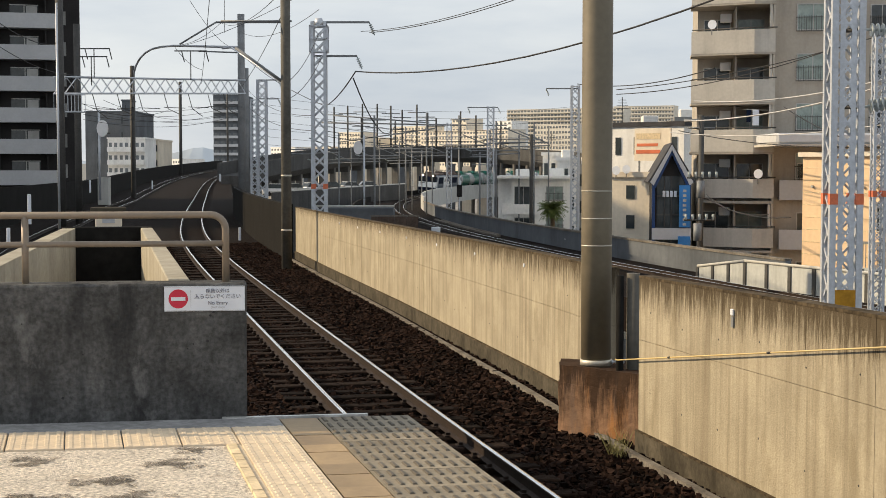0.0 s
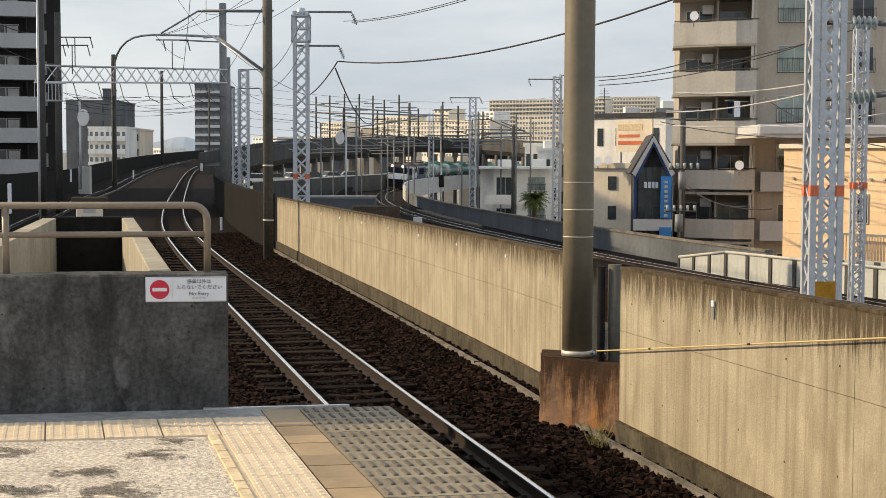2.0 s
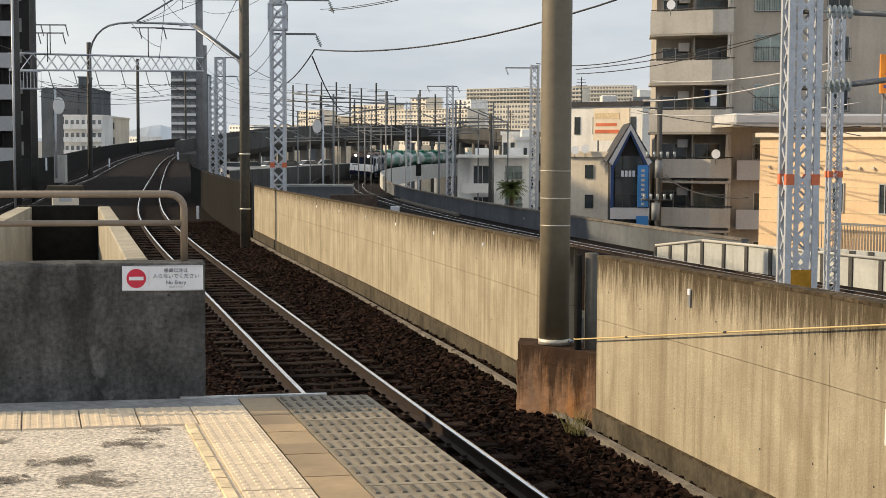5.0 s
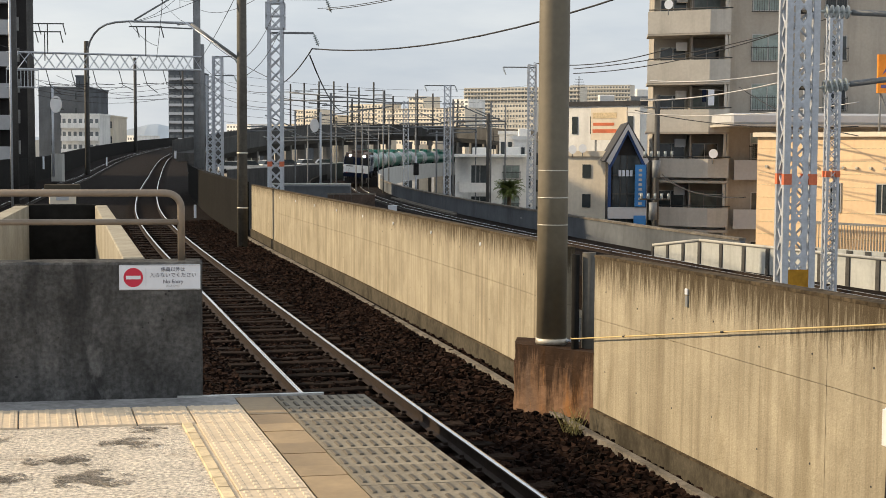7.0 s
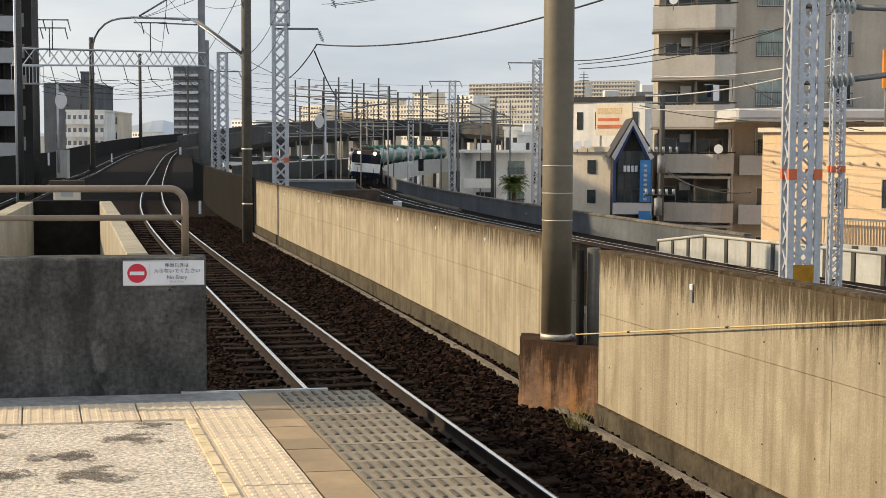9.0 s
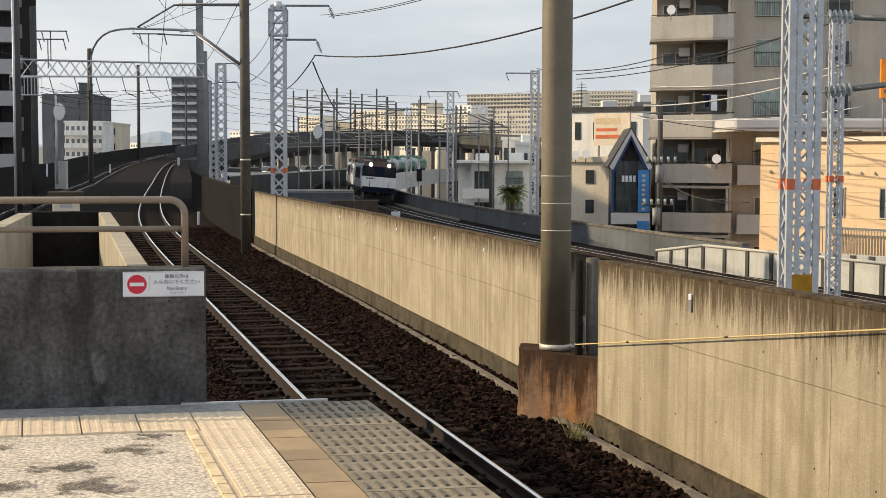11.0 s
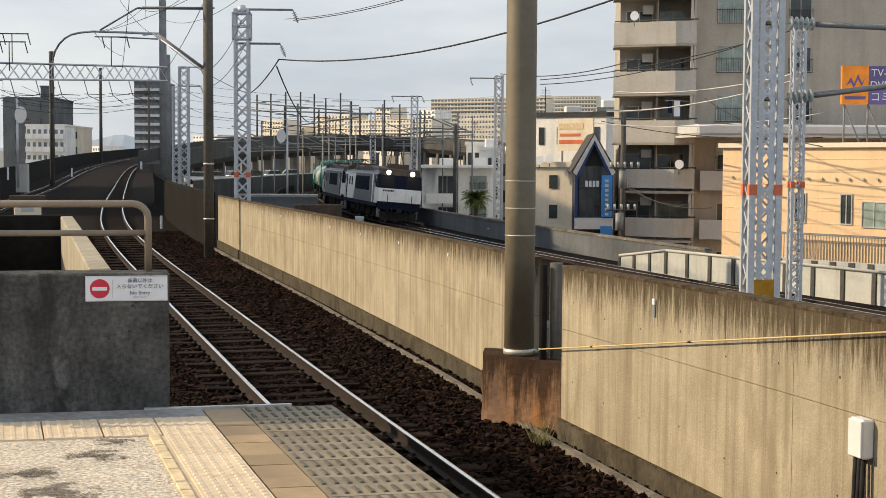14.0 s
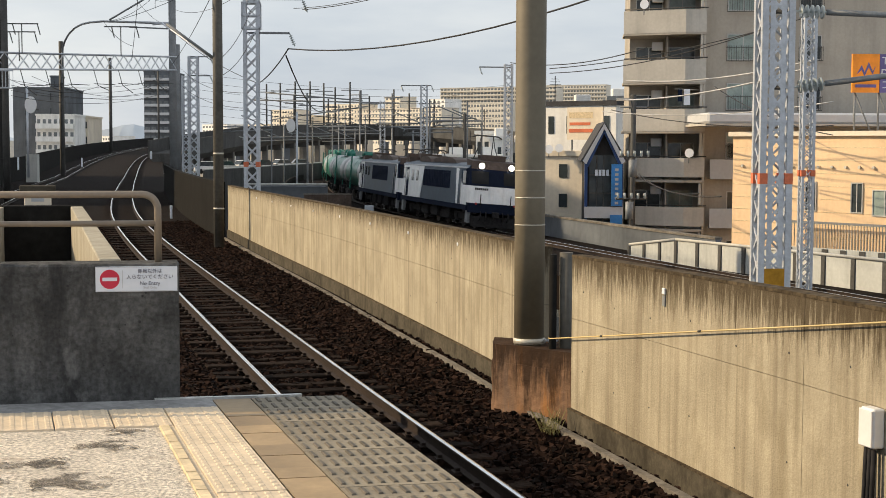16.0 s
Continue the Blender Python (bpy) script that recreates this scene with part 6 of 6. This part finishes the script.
def locomotive(lead):
    lo = thing("electric_locomotive", "navy, slate and white electric locomotive with lit headlamps" if lead else "navy, slate and white electric locomotive coupled behind the first", "locomotive", group="freight train")
    L = 8.75
    sec = [(-1.48, 1.12), (1.48, 1.12), (1.50, 3.30), (1.38, 3.48), (0.9, 3.62), (0, 3.68), (-0.9, 3.62), (-1.38, 3.48), (-1.50, 3.30)]
    part("body", prism(sec, 1, -L + 0.55, L - 0.55), M["loco_grey"], lo)
    part("sill", solid([(-1.505, 1.505, -L + 0.5, L - 0.5, 1.02, 1.30)], 0.01), M["loco_navy"], lo)
    for s in (-1, 1):
        x = 1.485 * s
        q = 0.035 * s
        # white side fields around a slate louvre field
        for o in ([(-8.0, 1.31), (-3.0, 1.31), (-2.2, 3.28), (-8.0, 3.28)] if lead else [(-8.1, 1.31), (-6.3, 1.31), (-6.3, 3.28), (-8.1, 3.28)], [(6.0, 1.31), (8.2, 1.31), (8.2, 2.38), (7.2, 2.38), (6.2, 3.28), (5.7, 3.28)] if lead else [(7.75, 1.31), (8.2, 1.31), (8.2, 3.28), (7.75, 3.28)]):
            part("white_side_panel", prism(o, 0, min(x, x + q), max(x, x + q)), M["loco_white"], lo)
        part("louvre", solid([(min(x, x + q), max(x, x + q), -2.3 + 0.42 * i, -2.0 + 0.42 * i, 2.1, 3.1) for i in range(16)]), M["loco_navy"], lo)
        for y in (-6.9, -5.5, -4.2):
            part("side_window", solid([(min(x, x + q * 1.5), max(x, x + q * 1.5), y, y + 0.5, 2.35, 3.0)]), M["glass"], lo)
        for e in (1, -1):
            part("cab_side_window", solid([(min(x, x + q * 1.4), max(x, x + q * 1.4), min(7.3 * e, 7.95 * e), max(7.3 * e, 7.95 * e), 2.45, 3.15)]), M["glass"], lo)
            part("cab_door", solid([(min(x, x + q * 1.3), max(x, x + q * 1.3), min(6.4 * e, 7.0 * e), max(6.4 * e, 7.0 * e), 1.32, 3.15)]), M["loco_navy"] if e < 0 else M["loco_grey"], lo)
            part("hand_rail", tube([(x + q * 2.5, 7.12 * e, 1.35), (x + q * 2.5, 7.12 * e, 2.7)], 0.02, 6), M["alu"], lo)
            part("step_plate", solid([(min(s * 1.25, s * 1.42), max(s * 1.25, s * 1.42), min(7.9 * e, 8.4 * e), max(7.9 * e, 8.4 * e), 0.35, 1.02)]), M["grey_steel"], lo)
        part("roof_edge", solid([(min(s * 1.38, s * 1.53), max(s * 1.38, s * 1.53), -L + 0.6, L - 0.75, 3.28, 3.37)], 0.01), M["balcony_white"], lo, "white roof edge")
    for ya, yb in ((-4.9, -1.9), (-1.5, 4.4)):
        arch = [(ya + (yb - ya) * k / 12, 3.56 + 0.36 * math.sin(math.pi * k / 12) ** 0.45) for k in range(13)]
        part("roof_cover", prism(arch, 0, -1.22, 1.22), M["loco_brown"], lo, "arched sooty roof cover")
    for e in (1, -1):
        # cab: lower white band, dark upper mask raked back, brow browned for lamp glow
        band = [(e * (L - 1.0), 1.45), (e * L, 1.45), (e * L, 2.38), (e * (L - 1.0), 2.38)]
        part("cab_band", prism(band, 0, -1.51, 1.51), M["loco_white"], lo, "white band across the cab front")
        mask = [(e * (L - 1.0), 2.381), (e * (L - 0.01), 2.381), (e * (L - 0.30), 3.30), (e * (L - 1.0), 3.30)]
        part("cab_mask", prism(mask, 0, -1.50, 1.50), M["loco_navy"], lo, "dark cab face")
        brow = [(e * (L - 1.5), 3.301), (e * (L - 0.29), 3.301), (e * (L - 0.45), 3.72), (e * (L - 1.5), 3.82)]
        part("cab_brow", prism(brow, 0, -1.36, 1.36), M["loco_brown"], lo, "sooty cab roof front, browned for lamp glow")
        for s in (-1, 1):
            wnd = [(e * (L - 0.045), 2.50), (e * (L - 0.025), 2.50), (e * (L - 0.245), 3.18), (e * (L - 0.275), 3.18)]
            part("windscreen", prism(wnd, 0, min(s * 0.42, s * 1.38), max(s * 0.42, s * 1.38)), M["cab_glass"], lo)
            bm = bmesh.new()
            rod(bm, (s * 0.84, e * (L - 0.60), 3.47), (s * 0.84, e * (L - 0.28), 3.47), 0.19, 16)
            h = part("headlamp", bm, M["under"], lo)
            bm = bmesh.new()
            rod(bm, (s * 0.84, e * (L - 0.29), 3.47), (s * 0.84, e * (L - 0.255), 3.47), 0.15, 16)
            part("lamp_glass", bm, M["lamp_on"] if lead and e > 0 else M["glass"], h, "lit headlamp" if lead and e > 0 else "")
            bm = bmesh.new()
            rod(bm, (s * 1.08, e * (L - 0.02), 1.42), (s * 1.08, e * (L + 0.03), 1.42), 0.06, 12)
            part("tail_lamp", bm, M["lens_red"], lo)
            part("front_rail", tube([(s * 0.85, e * (L + 0.05), 1.32), (s * 0.85, e * (L + 0.05), 1.95)], 0.022, 6), M["under"], lo)
        part("corridor_door", solid([(-0.36, 0.36, min(e * (L - 0.02), e * (L + 0.025)), max(e * (L - 0.02), e * (L + 0.025)), 1.47, 2.36)], 0.008), M["loco_white"], lo)
        mk = [(e * (L - 0.03), 2.385), (e * (L + 0.0), 2.385), (e * (L - 0.28), 3.27), (e * (L - 0.31), 3.27)]
        part("centre_pillar", prism(mk, 0, -0.36, 0.36), M["loco_navy"], lo)
        part("number_bar", solid([(0.45 + 0.11 * i, 0.53 + 0.11 * i, min(e * (L - 0.01), e * (L + 0.015)), max(e * (L - 0.01), e * (L + 0.015)), 2.16, 2.28) for i in range(7)]), M["under"], lo)
        part("buffer_beam", solid([(-1.46, 1.46, min(e * (L - 0.35), e * (L + 0.02)), max(e * (L - 0.35), e * (L + 0.02)), 0.92, 1.445)], 0.02), M["loco_navy"], lo)
        part("snow_plough", prism([(-1.25, 0.18), (1.25, 0.18), (1.3, 0.75), (-1.3, 0.75)], 1, min(e * (L - 0.3), e * (L - 0.1)), max(e * (L - 0.3), e * (L - 0.1))), M["under"], lo)
        part("coupler", solid([(-0.16, 0.16, min(e * L, e * (L + 0.45)), max(e * L, e * (L + 0.45)), 0.72, 1.02)], 0.03), M["under"], lo)
        for s in (-0.75, -0.45, 0.5, 0.8):
            part("brake_hose", tube([(s, e * (L + 0.04), 1.0), (s, e * (L + 0.16), 0.75), (s + 0.05, e * (L + 0.08), 0.5)], 0.035, 6), M["under"], lo)
        # folded or raised pantograph
        zb = 4.0
        up = 1.15 if e > 0 and lead else 0.35
        yb = e * 6.1
        bm = solid([(-0.62, 0.62, yb - 0.8, yb - 0.7, zb - 0.14, zb - 0.08), (-0.62, 0.62, yb + 0.7, yb + 0.8, zb - 0.14, zb - 0.08), (-0.55, -0.45, yb - 0.7, yb + 0.7, zb - 0.14, zb - 0.08), (0.45, 0.55, yb - 0.7, yb + 0.7, zb - 0.14, zb - 0.08)])
        pan = part("pantograph", bm, M["dark_steel"], lo)
        for s in (-0.5, 0.5):
            for g in (-1, 1):
                knee = (s * 0.8, yb + g * 0.95 * (1.4 - up), zb + up * 0.5)
                part("lower_arm", tube([(s, yb + g * 0.75, zb - 0.1), knee], 0.03, 5), M["dark_steel"], pan)
                part("upper_arm", tube([knee, (s * 0.7, yb, zb + up)], 0.025, 5), M["dark_steel"], pan)
                part("insulator", tube([(s, yb + g * 0.75, 3.55), (s, yb + g * 0.75, zb - 0.12)], 0.06, 7), M["insulator"], pan)
        part("contact_strip", tube([(-0.85, yb, zb + up - 0.08), (-0.6, yb, zb + up + 0.03), (0.6, yb, zb + up + 0.03), (0.85, yb, zb + up - 0.08)], 0.04, 6), M["dark_steel"], pan)
        part("roof_box", solid([(-0.7, 0.7, min(e * 6.9, e * 7.7), max(e * 6.9, e * 7.7), 3.6, 4.10)], 0.03), M["loco_brown"], lo)
    part("underframe", solid([(-1.15, 1.15, -3.6, -2.0, 0.35, 1.1), (-1.15, 1.15, 1.6, 3.4, 0.35, 1.1), (-1.2, 1.2, -0.9, 0.6, 0.4, 1.1)], 0.03), M["under"], lo)
    for y in (-5.9, 0.0, 5.9):
        bogie(lo, y, (-1.2, 1.2), 0.56, spin=True)
    return lo


def tank_wagon():
    t = thing("tank_wagon", "green and grey cylindrical tank wagon with a top walkway", "tank wagon", group="freight train")
    bm = bmesh.new()
    seg = 28
    rings = []
    for y, r in ((-4.0, 1.31), (4.0, 1.31)):
        rings.append([bm.verts.new((r * math.cos(2 * math.pi * i / seg), y, 2.42 + r * math.sin(2 * math.pi * i / seg))) for i in range(seg)])
    for i in range(seg):
        bm.faces.new((rings[0][i], rings[0][(i + 1) % seg], rings[1][(i + 1) % seg], rings[1][i])).smooth = True
    part("barrel", bm, M["tank_green"], t, "green tank barrel")
    for e in (1, -1):
        bm = bmesh.new()
        prof = ((4.0, 1.312), (5.85, 1.29), (6.15, 1.18), (6.32, 0.9), (6.42, 0.45), (6.45, 0.02))
        prev = None
        for y, r in prof:
            ring = [bm.verts.new((r * math.cos(2 * math.pi * i / seg), e * y, 2.42 + r * math.sin(2 * math.pi * i / seg))) for i in range(seg)]
            if prev:
                for i in range(seg):
                    bm.faces.new((prev[i], prev[(i + 1) % seg], ring[(i + 1) % seg], ring[i])).smooth = True
            prev = ring
        bmesh.ops.recalc_face_normals(bm, faces=bm.faces[:])
        part("tank_end", bm, M["tank_grey"], t, "grey tank end")
        bogie(t, e * 4.4, (-0.95, 0.95), 0.43)
        part("end_platform", solid([(-1.3, 1.3, min(e * 6.2, e * 6.75), max(e * 6.2, e * 6.75), 0.95, 1.15)]), M["under"], t)
        part("end_rail", tube([(-1.2, e * 6.7, 1.15), (-1.2, e * 6.7, 2.0), (1.2, e * 6.7, 2.0), (1.2, e * 6.7, 1.15)], 0.03, 6), M["tank_green"], t)
    for y in (-4.0, -1.4, 1.4, 4.0):
        bm = bmesh.new()
        for i in range(seg):
            a0, a1 = 2 * math.pi * i / seg, 2 * math.pi * (i + 1) / seg
            q = [bm.verts.new((1.335 * math.cos(a), yy, 2.42 + 1.335 * math.sin(a))) for a, yy in ((a0, y - 0.05), (a1, y - 0.05), (a1, y + 0.05), (a0, y + 0.05))]
            bm.faces.new(q)
        part("hoop", bm, M["loco_navy"], t)
    part("walkway", solid([(-0.75, 0.75, -2.2, 2.2, 3.74, 3.80), (-0.75, -0.70, -2.2, 2.2, 3.8, 4.15), (0.70, 0.75, -2.2, 2.2, 3.8, 4.15)]), M["tank_green"], t)
    bm = bmesh.new()
    rod(bm, (0, 0, 3.6), (0, 0, 4.15), 0.42, 16)
    part("dome", bm, M["tank_green"], t)
    part("ladder", solid([(1.30, 1.36, y, y + 0.05, 1.0, 3.8) for y in (-0.3, 0.3)] + [(1.30, 1.36, -0.3, 0.35, 1.2 + 0.35 * i, 1.24 + 0.35 * i) for i in range(8)]), M["tank_green"], t)
    part("frame_beam", solid([(-0.5, 0.5, -6.5, 6.5, 0.85, 1.2)] + [(-1.1, 1.1, y - 0.15, y + 0.15, 0.95, 1.6) for y in (-4.4, 4.4)]), M["under"], t)
    return t


loco_a = locomotive(True)
loco_b = locomotive(False)
TRAIN = [(loco_a, 9.0), (loco_b, 27.4)]
first_tank = tank_wagon()
TRAIN.append((first_tank, 43.6))
for i in range(8):
    TRAIN.append((copy_thing(first_tank, Matrix.Identity(4)), 43.6 + 13.9 * (i + 1)))
SPEED = 10.608


def rail_pose(s, half):
    """The pose of a vehicle whose middle is at s on the freight line, standing on two bogies."""
    x0, y0, _, _, _, _ = freight(s - half)
    x1, y1, _, _, _, _ = freight(s + half)
    turn = math.degrees(math.atan2(-(x1 - x0), y1 - y0))
    return pose((x0 + x1) / 2, (y0 + y1) / 2, FREIGHT_RAIL + 0.045, 0, -4.6, turn)


def run(t):
    """Metres that the train has gone at t seconds; it eases off a little before the last bend."""
    return SPEED * t - float(np.interp(t, [0, 7, 9.5, 12.5, 14.5, 16], [0, 0.1, 0.6, 1.4, 1.2, 0.4]))


def motions():
    for ob, back in TRAIN:
        walk(ob, [(t, rail_pose(run(t) - back, 5.0)) for t in range(17)])
    for ws, p, r in WHEELS:
        walk(ws, [(k / 15, Matrix.Translation(p) @ pose(0, 0, 0, -math.degrees(run(k / 15) / r) % 360)) for k in range(241)])


motions()
